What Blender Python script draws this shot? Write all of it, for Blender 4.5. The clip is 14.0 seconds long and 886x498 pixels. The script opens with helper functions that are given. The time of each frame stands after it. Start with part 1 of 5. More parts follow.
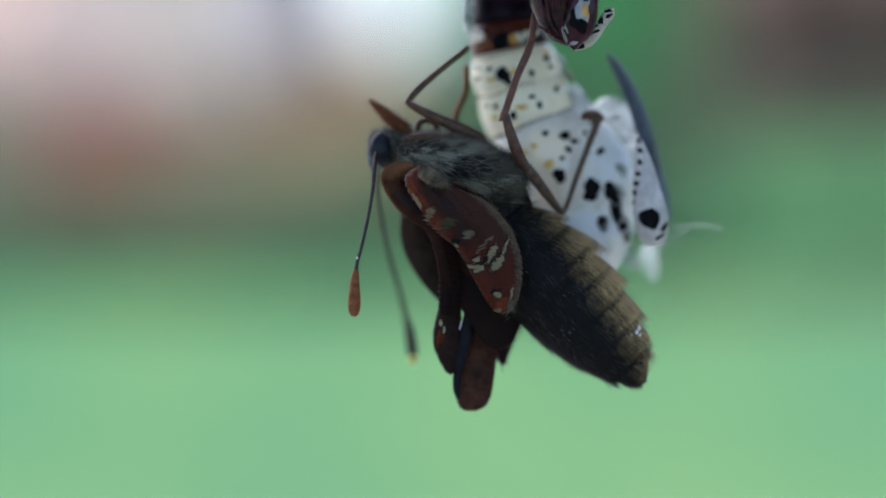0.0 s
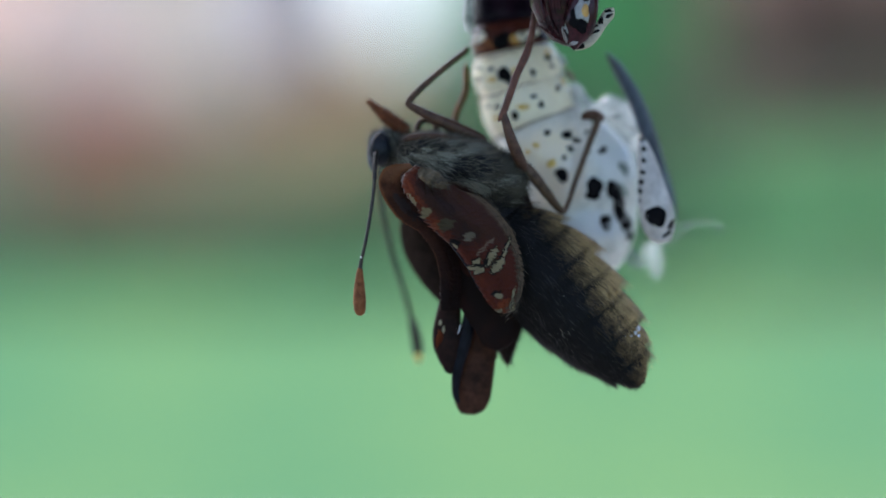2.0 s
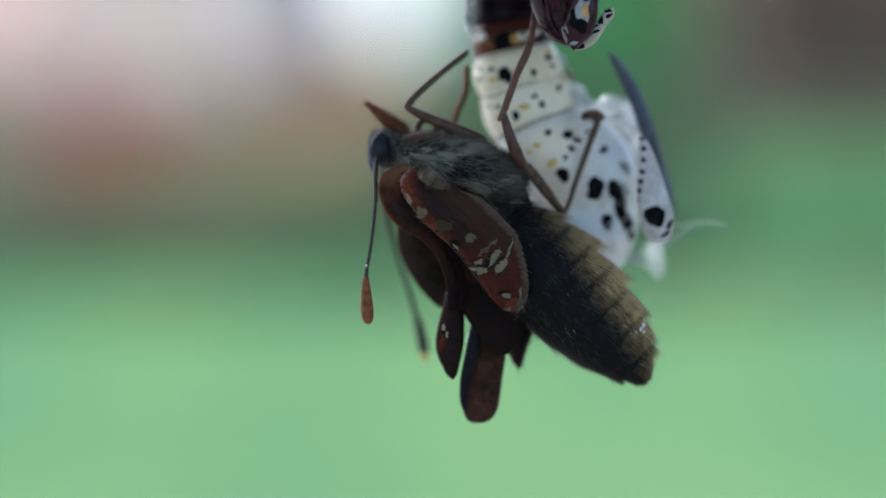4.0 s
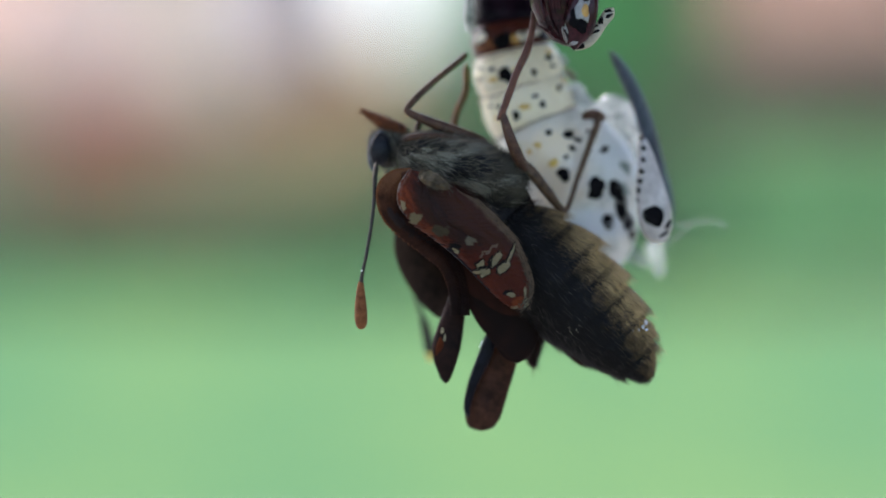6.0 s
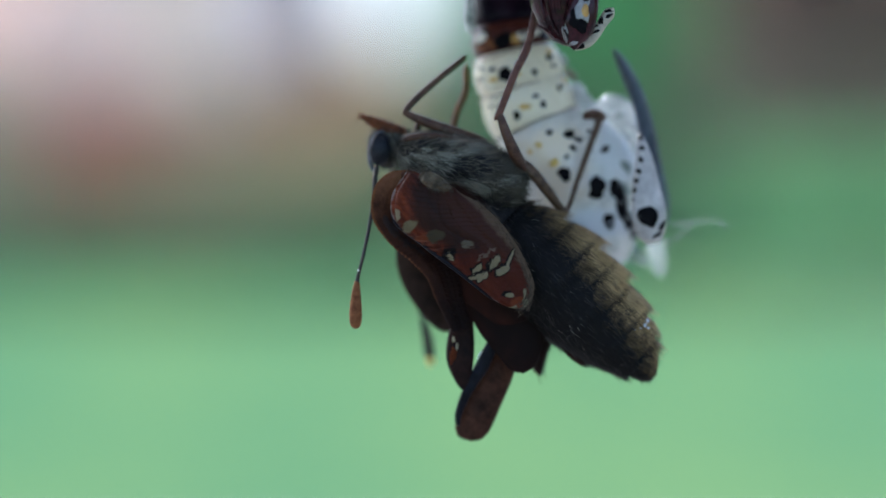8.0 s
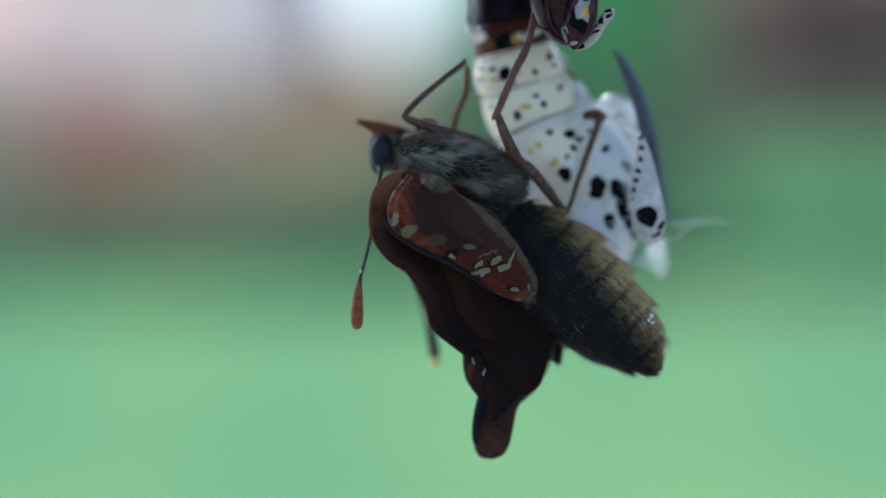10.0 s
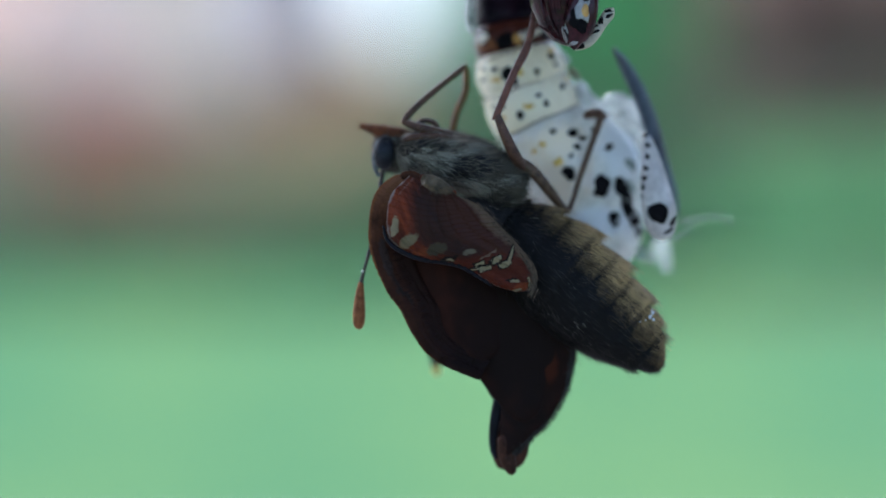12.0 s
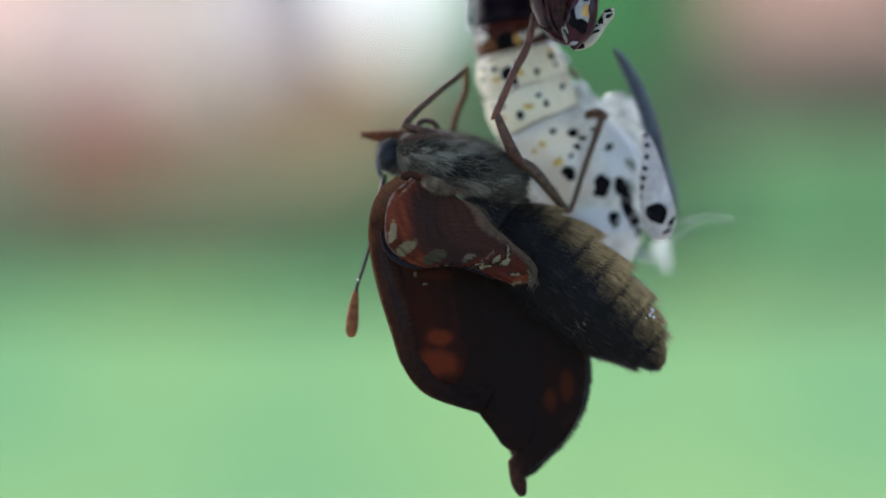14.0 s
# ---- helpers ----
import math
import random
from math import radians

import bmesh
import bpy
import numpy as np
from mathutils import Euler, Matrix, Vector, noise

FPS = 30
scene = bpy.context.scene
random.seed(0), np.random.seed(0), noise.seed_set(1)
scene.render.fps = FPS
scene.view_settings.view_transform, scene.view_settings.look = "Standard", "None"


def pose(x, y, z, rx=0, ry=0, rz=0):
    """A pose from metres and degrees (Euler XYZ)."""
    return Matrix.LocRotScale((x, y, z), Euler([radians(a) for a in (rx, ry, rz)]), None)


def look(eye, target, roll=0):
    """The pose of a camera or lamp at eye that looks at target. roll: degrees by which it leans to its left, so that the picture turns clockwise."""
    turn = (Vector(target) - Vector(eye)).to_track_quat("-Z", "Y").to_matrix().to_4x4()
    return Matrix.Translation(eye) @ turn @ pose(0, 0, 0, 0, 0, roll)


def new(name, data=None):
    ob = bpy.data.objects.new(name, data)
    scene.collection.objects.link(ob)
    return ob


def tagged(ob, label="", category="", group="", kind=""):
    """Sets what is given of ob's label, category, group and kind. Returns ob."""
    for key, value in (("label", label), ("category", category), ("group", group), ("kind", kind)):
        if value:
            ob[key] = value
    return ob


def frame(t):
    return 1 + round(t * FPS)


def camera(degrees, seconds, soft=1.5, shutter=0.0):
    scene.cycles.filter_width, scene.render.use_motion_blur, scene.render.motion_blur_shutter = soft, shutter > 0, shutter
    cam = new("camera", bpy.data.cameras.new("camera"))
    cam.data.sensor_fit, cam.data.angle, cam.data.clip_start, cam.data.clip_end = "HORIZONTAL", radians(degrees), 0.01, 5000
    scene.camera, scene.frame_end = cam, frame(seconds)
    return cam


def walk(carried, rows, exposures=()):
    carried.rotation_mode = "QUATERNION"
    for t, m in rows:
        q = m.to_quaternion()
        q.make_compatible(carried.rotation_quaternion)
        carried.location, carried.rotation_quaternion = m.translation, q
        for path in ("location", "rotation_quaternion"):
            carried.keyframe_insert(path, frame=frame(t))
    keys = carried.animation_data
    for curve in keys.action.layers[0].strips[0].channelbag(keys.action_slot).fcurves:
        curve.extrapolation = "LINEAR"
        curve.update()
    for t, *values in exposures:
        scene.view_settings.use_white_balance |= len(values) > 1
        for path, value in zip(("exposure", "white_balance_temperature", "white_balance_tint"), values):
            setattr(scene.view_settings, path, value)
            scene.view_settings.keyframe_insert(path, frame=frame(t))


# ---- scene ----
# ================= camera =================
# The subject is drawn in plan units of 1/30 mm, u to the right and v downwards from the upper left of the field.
from mathutils.bvhtree import BVHTree

U = 1 / 30000.0
FOV = 20.0
DIST = 784 * U / math.tan(radians(FOV / 2))
EYE_H = 0.60


def at(u, v, dep=0.0):
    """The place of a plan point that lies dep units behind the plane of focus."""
    k = (DIST + dep * U) / DIST
    return Vector(((u - 784) * U * k, dep * U, EYE_H + (441 - v) * U * k))


cam = camera(FOV, 14.0, soft=1.7)
cam.data.dof.use_dof = True
cam.data.dof.focus_distance = DIST - 28 * U
cam.data.dof.aperture_fstop = 11.0
EYE = pose(0, -DIST, EYE_H, 90, 0, 0)
walk(cam, [(0.0, EYE), (14.0, EYE)], [
    (0.0, 1.40, 5780, 9), (3.2, 1.40, 5780, 9), (4.4, 1.44, 5950, 10), (5.3, 1.49, 6180, 12), (6.2, 1.54, 6320, 13), (7.0, 1.54, 6340, 13), (7.5, 1.47, 6080, 12), (7.7, 1.44, 5950, 11), (8.0, 1.40, 5680, 9),
    (8.2, 1.40, 5620, 9), (10.3, 1.41, 5530, 8), (13.4, 1.41, 5560, 8), (13.8, 1.53, 6020, 11), (14.0, 1.59, 6210, 12)])

# ================= world and sun =================
world = bpy.data.worlds.new("sky")
scene.world = world
world.use_nodes = True
wn = world.node_tree.nodes
sky = wn.new("ShaderNodeTexSky")
sky.sky_type = "NISHITA"
sky.sun_disc = False
sky.sun_elevation = radians(54)
sky.sun_rotation = radians(-41)
sky.air_density, sky.dust_density, sky.ozone_density = 1.0, 4.2, 1.2
wn["Background"].inputs["Strength"].default_value = 0.15
world.node_tree.links.new(sky.outputs[0], wn["Background"].inputs["Color"])
sun_data = bpy.data.lights.new("sun", "SUN")
sun_data.energy, sun_data.angle, sun_data.color = 2.0, radians(10), (1.0, 0.97, 0.92)
sun_lamp = new("sun", sun_data)
sun_lamp.matrix_world = look((-4.0, 4.6, 9.0), (0, 0, 0.5))

# ================= materials =================
def mat(name, dark, light, scale=2000.0, rough=0.6, bump=0.3, fine=6.0, metal=0.0, coat=0.0, glow=None, sheen=0.0, stretch=None, trans=0.0, skin=0.0, spec=0.5, strands=False, lo=0.35, hi=0.65, depth=0.00004, lean=0.0, clear=0.0, mottle=0.6):
    """A surface whose colour wanders between two tones at two scales, with fine relief."""
    m = bpy.data.materials.new(name)
    m.use_nodes = True
    n, ln = m.node_tree.nodes, m.node_tree.links
    b = n["Principled BSDF"]
    tc = n.new("ShaderNodeTexCoord")
    src = tc.outputs["Object"]
    if lean:
        vr = n.new("ShaderNodeVectorRotate")
        vr.rotation_type = "Y_AXIS"
        vr.inputs["Angle"].default_value = radians(lean)
        ln.new(src, vr.inputs["Vector"])
        src = vr.outputs["Vector"]
    if stretch:
        mp = n.new("ShaderNodeMapping")
        mp.inputs["Scale"].default_value = stretch
        ln.new(src, mp.inputs["Vector"])
        src = mp.outputs["Vector"]
    big, small = n.new("ShaderNodeTexNoise"), n.new("ShaderNodeTexNoise")
    for t, s in ((big, scale), (small, scale * fine)):
        t.inputs["Scale"].default_value = s
        t.inputs["Detail"].default_value = 4
        ln.new(src, t.inputs["Vector"])
    mx = n.new("ShaderNodeMix")
    mx.data_type = "FLOAT"
    mx.inputs[0].default_value = 0.35
    ln.new(big.outputs["Fac"], mx.inputs[2])
    ln.new(small.outputs["Fac"], mx.inputs[3])
    ramp = n.new("ShaderNodeValToRGB")
    ramp.color_ramp.elements[0].position, ramp.color_ramp.elements[1].position = lo, hi
    ramp.color_ramp.elements[0].color, ramp.color_ramp.elements[1].color = (*dark, 1), (*light, 1)
    if strands:
        gm, st = n.new("ShaderNodeNewGeometry"), n.new("ShaderNodeMix")
        st.data_type = "FLOAT"
        st.inputs[0].default_value = mottle
        ln.new(mx.outputs[0], st.inputs[2])
        ln.new(gm.outputs["Random Per Island"], st.inputs[3])
        mx = st
    ln.new(mx.outputs[0], ramp.inputs["Fac"])
    ln.new(ramp.outputs["Color"], b.inputs["Base Color"])
    b.inputs["Roughness"].default_value = rough
    b.inputs["Specular IOR Level"].default_value = spec
    b.inputs["Metallic"].default_value = metal
    b.inputs["Coat Weight"].default_value = coat
    b.inputs["Coat Roughness"].default_value = 0.15
    b.inputs["Sheen Weight"].default_value = sheen
    if skin:
        b.inputs["Subsurface Weight"].default_value = skin
        b.inputs["Subsurface Radius"].default_value = (1.0, 0.9, 0.8)
        b.inputs["Subsurface Scale"].default_value = 0.0025
    if bump:
        bp = n.new("ShaderNodeBump")
        bp.inputs["Strength"].default_value = bump
        bp.inputs["Distance"].default_value = depth
        ln.new(small.outputs["Fac"], bp.inputs["Height"])
        ln.new(bp.outputs["Normal"], b.inputs["Normal"])
    if trans:
        tr = n.new("ShaderNodeBsdfTranslucent")
        ln.new(ramp.outputs["Color"], tr.inputs["Color"])
        ms = n.new("ShaderNodeMixShader")
        ms.inputs[0].default_value = trans
        ln.new(b.outputs[0], ms.inputs[1])
        ln.new(tr.outputs[0], ms.inputs[2])
        ln.new(ms.outputs[0], n["Material Output"].inputs["Surface"])
        if clear:
            tp, mc = n.new("ShaderNodeBsdfTransparent"), n.new("ShaderNodeMixShader")
            mc.inputs[0].default_value = clear
            ln.new(ms.outputs[0], mc.inputs[1])
            ln.new(tp.outputs[0], mc.inputs[2])
            ln.new(mc.outputs[0], n["Material Output"].inputs["Surface"])
    return m


M = {
    "fur_dark": mat("dark_fur", (0.005616, 0.005616, 0.007488), (0.02808, 0.02433, 0.02247), 2500, 0.8, 0.5, spec=0.1),
    "fur_grey": mat("grey_fur", (0.014, 0.0128, 0.012), (0.09, 0.08, 0.066), 900, 0.8, 0.5, spec=0.1),
    "hair_dark": mat("dark_hair", (0.007, 0.0066, 0.0066), (0.055, 0.047, 0.040), 900, 0.55, 0, spec=0.1, strands=True, lo=0.2, hi=0.9),
    "hair_thorax": mat("thorax_hair", (0.013, 0.012, 0.011), (0.29, 0.25, 0.185), 650, 0.6, 0, fine=3, spec=0.12, strands=True, lo=0.34, hi=0.72, stretch=(0.5, 1, 1.6), mottle=0.3),
    "hair_tan": mat("tan_hair", (0.0648, 0.0468, 0.02736), (0.216, 0.1656, 0.1008), 900, 0.6, 0, spec=0.15, strands=True, lo=0.2, hi=0.9),
    "hair_grey": mat("grey_hair", (0.055, 0.052, 0.042), (0.30, 0.275, 0.21), 900, 0.6, 0, spec=0.15, strands=True, lo=0.2, hi=0.9),
    "hair_pale": mat("pale_grey_hair", (0.09, 0.087, 0.073), (0.42, 0.40, 0.32), 900, 0.6, 0, spec=0.15, strands=True, lo=0.15, hi=0.8),
    "leg_tan": mat("tan_leg_shell", (0.036, 0.021, 0.013), (0.135, 0.08, 0.045), 1800, 0.45, 0.3, spec=0.3),
    "hair_black": mat("black_hair", (0.005, 0.0055, 0.007), (0.024, 0.024, 0.027), 900, 0.5, 0, spec=0.15, strands=True, lo=0.2, hi=0.9),
    "leg": mat("leg_shell", (0.034, 0.016, 0.0105), (0.115, 0.055, 0.032), 1800, 0.45, 0.3, spec=0.3),
    "antenna": mat("antenna_shell", (0.012, 0.010, 0.009), (0.055, 0.040, 0.030), 1800, 0.4, 0.3, spec=0.3),
    "palp": mat("palp_scales", (0.048, 0.016, 0.009), (0.28, 0.092, 0.036), 2200, 0.6, 0.5, spec=0.15),
    "palp_hair": mat("hair_of_palp_scales", (0.046, 0.0155, 0.009), (0.26, 0.086, 0.034), 2200, 0.6, 0.5, spec=0.15, strands=True, lo=0.2, hi=0.9),
    "orange": mat("orange_scales", (0.1092, 0.03276, 0.01165), (0.2621, 0.1019, 0.0364), 3000, 0.6, 0.5, spec=0.15),
    "eye": mat("eye", (0.006, 0.006, 0.009), (0.022, 0.023, 0.028), 2500, 0.45, 0.15, spec=0.2),
    "eye_rim": mat("eye_rim_scales", (0.06, 0.068, 0.08), (0.20, 0.215, 0.24), 2500, 0.6, 0.4, spec=0.15),
    "film": mat("shell_film", (0.10, 0.13, 0.13), (0.55, 0.60, 0.60), 420, 0.10, 0.9, coat=0.3, trans=0.6, lo=0.34, hi=0.66, clear=0.66),
    "wing_red": mat("brick_red_scales", (0.032, 0.011, 0.0075), (0.38, 0.074, 0.024), 620, 0.42, 0.3, trans=0.5, spec=0.2, lo=0.38, hi=0.72, lean=30, stretch=(1, 1, 0.25)),
    "wing_brown": mat("brown_scales", (0.026, 0.0112, 0.0075), (0.150, 0.060, 0.029), 500, 0.5, 0.5, trans=0.3, spec=0.08),
    "wing_black": mat("black_scales", (0.00476, 0.00357, 0.00357), (0.02856, 0.0119, 0.009044), 500, 0.5, 0.4, spec=0.08),
    "wing_dark": mat("dark_brown_scales", (0.0105, 0.0068, 0.0062), (0.046, 0.0150, 0.0098), 240, 0.6, 0.5, spec=0.06, trans=0.25, lo=0.34, hi=0.72, stretch=(1, 1, 0.6)),
    "wing_tip": mat("tip_scales", (0.028, 0.013, 0.009), (0.112, 0.047, 0.028), 700, 0.5, 0.5, trans=0.3, spec=0.1),
    "wing_far": mat("dull_brown_scales", (0.018, 0.012, 0.0095), (0.062, 0.037, 0.027), 500, 0.6, 0.4, spec=0.08, trans=0.3),
    "wing_orange": mat("orange_wing_scales", (0.0612, 0.01428, 0.00612), (0.2856, 0.06528, 0.01428), 1500, 0.6, 0.4, spec=0.15, trans=0.5),
    "cream": mat("cream_scales", (0.19, 0.150, 0.082), (0.38, 0.325, 0.20), 2500, 0.5, 0.3, spec=0.25),
    "tegula": mat("beige_scales", (0.035, 0.025, 0.016), (0.19, 0.14, 0.085), 1500, 0.6, 0.5, spec=0.15),
    "tegula_hair": mat("hair_of_beige_scales", (0.03675, 0.0315, 0.02415), (0.126, 0.1102, 0.07875), 1500, 0.6, 0.5, spec=0.15, strands=True, lo=0.2, hi=0.9),
    "fringe": mat("fringe_hair", (0.03, 0.021, 0.014), (0.15, 0.105, 0.066), 900, 0.6, 0, spec=0.15, strands=True, lo=0.2, hi=0.9),
    # Near-white base colour paints the highlights of wet spots.
    "wet": mat("white_glint", (0.55, 0.55, 0.54), (0.9, 0.9, 0.88), 4000, 0.06, 0.2, coat=1.0, spec=0.8),
    "shell_white": mat("white_shell", (0.30, 0.34, 0.32), (0.84, 0.84, 0.80), 330, 0.2, 0.8, coat=0.5, trans=0.3, skin=0.2, lo=0.22, hi=0.62),
    "shell_cream": mat("cream_shell", (0.80, 0.73, 0.55), (0.97, 0.93, 0.76), 420, 0.22, 0.5, coat=0.3, trans=0.3, skin=0.3, lo=0.22, hi=0.5),
    "shell_flap": mat("flap_shell", (0.40, 0.36, 0.33), (0.74, 0.69, 0.65), 520, 0.25, 0.6, coat=0.3, trans=0.25, lo=0.3, hi=0.62),
    # Wide tone contrast paints glassy highlights of the crinkled shell.
    "shell_thin": mat("thin_shell", (0.12, 0.16, 0.16), (0.70, 0.73, 0.74), 520, 0.10, 0.9, coat=0.8, trans=0.5, lo=0.38, hi=0.60, clear=0.35),
    "shell_blue": mat("grey_blue_shell", (0.014, 0.0182, 0.0294), (0.119, 0.147, 0.203), 420, 0.35, 0.3, trans=0.15, lo=0.32, hi=0.66, lean=-25, stretch=(1, 1, 0.2)),
    "shell_dark": mat("dark_shell", (0.0035, 0.003, 0.008), (0.020, 0.009, 0.018), 700, 0.25, 0.2, spec=0.08),
    "shell_maroon": mat("maroon_shell", (0.010, 0.003, 0.0045), (0.066, 0.011, 0.016), 700, 0.16, 0.25, coat=0.10, spec=0.2, lo=0.4, hi=0.7),
    "shell_brown": mat("brown_shell", (0.024, 0.006, 0.005), (0.11, 0.024, 0.014), 520, 0.3, 0.3, coat=0.05, spec=0.2),
    "leg_red": mat("red_leg_shell", (0.058, 0.020, 0.014), (0.18, 0.072, 0.046), 1800, 0.42, 0.3, spec=0.3),
    "gloss_black": mat("glossy_black", (0.004, 0.004, 0.006), (0.014, 0.013, 0.018), 700, 0.32, 0.2, spec=0.08),
    "leg_amber": mat("amber_leg_shell", (0.10, 0.045, 0.012), (0.30, 0.15, 0.045), 1500, 0.35, 0.3, trans=0.4),
    "pale_mark": mat("pale_grey_mark", (0.19, 0.185, 0.18), (0.38, 0.37, 0.35), 2500, 0.35, 0.2),
    "seam": mat("brown_seam", (0.10, 0.07, 0.045), (0.32, 0.25, 0.17), 1500, 0.4, 0.3),
    "black": mat("black_mark", (0.003, 0.003, 0.004), (0.010, 0.009, 0.010), 2500, 0.6, 0.2, spec=0.04),
    "yellow": mat("yellow_mark", (0.55, 0.36, 0.06), (0.80, 0.58, 0.16), 2500, 0.4, 0.2),
    "amber": mat("amber_mark", (0.40, 0.20, 0.04), (0.62, 0.36, 0.09), 2500, 0.4, 0.2),
    "rim": mat("papery_rim", (0.42, 0.38, 0.28), (0.74, 0.70, 0.56), 900, 0.4, 0.5, trans=0.35, lo=0.3, hi=0.6),
    "window": mat("thin_grey_green_shell", (0.16, 0.21, 0.18), (0.42, 0.48, 0.46), 600, 0.15, 0.5, coat=0.5, trans=0.5),
    "silk": mat("silk", (0.30, 0.32, 0.33), (0.5, 0.52, 0.53), 2500, 0.5, 0.0, trans=0.5, clear=0.88),
    "timber": mat("timber", (0.10, 0.07, 0.045), (0.24, 0.18, 0.12), 14, 0.7, 0.4, stretch=(0.2, 3, 3), depth=0.001),
    "lawn": mat("lawn", (0.050, 0.130, 0.069), (0.116, 0.190, 0.071), 0.11, 0.9, 0.4, fine=40, lo=0.38, hi=0.62, stretch=(6, 1.4, 1), depth=0.02, spec=0.0),
    "bark": mat("bark", (0.05, 0.035, 0.025), (0.14, 0.10, 0.07), 4, 0.9, 0.6, stretch=(1, 1, 0.25), depth=0.02),
    "patio": mat("paving", (0.15, 0.145, 0.14), (0.25, 0.24, 0.23), 3.0, 0.8, 0.4, depth=0.004),
    "leaf_dark": mat("dark_leaf", (0.052, 0.138, 0.07), (0.138, 0.275, 0.138), 1.5, 0.8, 0.0, trans=0.3, spec=0.1),
    # Leaves of the added bough, in the tone of the shaded bank.
    "leaf_shade": mat("brown_shade_leaf", (0.20, 0.128, 0.105), (0.42, 0.275, 0.228), 1.5, 0.8, 0.0, trans=0.3, spec=0.1),
    "bank": mat("bank_soil", (0.054, 0.054, 0.0396), (0.108, 0.1008, 0.072), 0.8, 0.9, 0.5, spec=0.0, depth=0.02),
}


def planting(name, r, g, b):
    """Low planting seen from afar, whose tones scatter round one colour."""
    return mat(name, (r * 0.7, g * 0.7, b * 0.7), (r * 1.3, g * 1.3, b * 1.3), 1.1, 0.9, 0.4, spec=0.0, depth=0.03, trans=0.0)

def blotched(base, name, pivot, rows, soft=0.5):
    """The base surface with soft-edged blotches: rows of plan place, depth, half width, half height and colour."""
    m = base.copy()
    m.name = name
    n, ln = m.node_tree.nodes, m.node_tree.links
    ramp = next(x for x in n if x.type == "VALTORGB")
    tc = next(x for x in n if x.type == "TEX_COORD")
    users = [k.to_socket for k in ramp.outputs["Color"].links]
    wander = n.new("ShaderNodeTexNoise")
    wander.inputs["Scale"].default_value = 900
    wander.inputs["Detail"].default_value = 5
    ln.new(tc.outputs["Object"], wander.inputs["Vector"])
    out = ramp.outputs["Color"]
    for u, v, dep, ru, rv, colour in rows:
        d, q = n.new("ShaderNodeVectorMath"), n.new("ShaderNodeVectorMath")
        d.operation, q.operation = "SUBTRACT", "MULTIPLY"
        d.inputs[1].default_value = tuple(at(u, v, dep) - pivot)
        q.inputs[1].default_value = (1 / (ru * U), 0.0, 1 / (rv * U))
        ln.new(tc.outputs["Object"], d.inputs[0])
        ln.new(d.outputs[0], q.inputs[0])
        far = n.new("ShaderNodeVectorMath")
        far.operation = "LENGTH"
        ln.new(q.outputs[0], far.inputs[0])
        shift = n.new("ShaderNodeMath")
        shift.operation = "MULTIPLY_ADD"
        shift.inputs[1].default_value = 1.3
        ln.new(wander.outputs["Fac"], shift.inputs[0])
        ln.new(far.outputs["Value"], shift.inputs[2])
        fall = n.new("ShaderNodeMapRange")
        fall.interpolation_type = "SMOOTHSTEP"
        fall.inputs["From Min"].default_value, fall.inputs["From Max"].default_value = 1.65 - soft, 1.65 + soft
        fall.inputs["To Min"].default_value, fall.inputs["To Max"].default_value = 1.0, 0.0
        ln.new(shift.outputs[0], fall.inputs["Value"])
        mx = n.new("ShaderNodeMix")
        mx.data_type = "RGBA"
        mx.inputs[7].default_value = (*colour, 1)
        ln.new(fall.outputs[0], mx.inputs[0])
        ln.new(out, mx.inputs[6])
        out = mx.outputs[2]
    for k in users:
        ln.new(out, k)
    return m


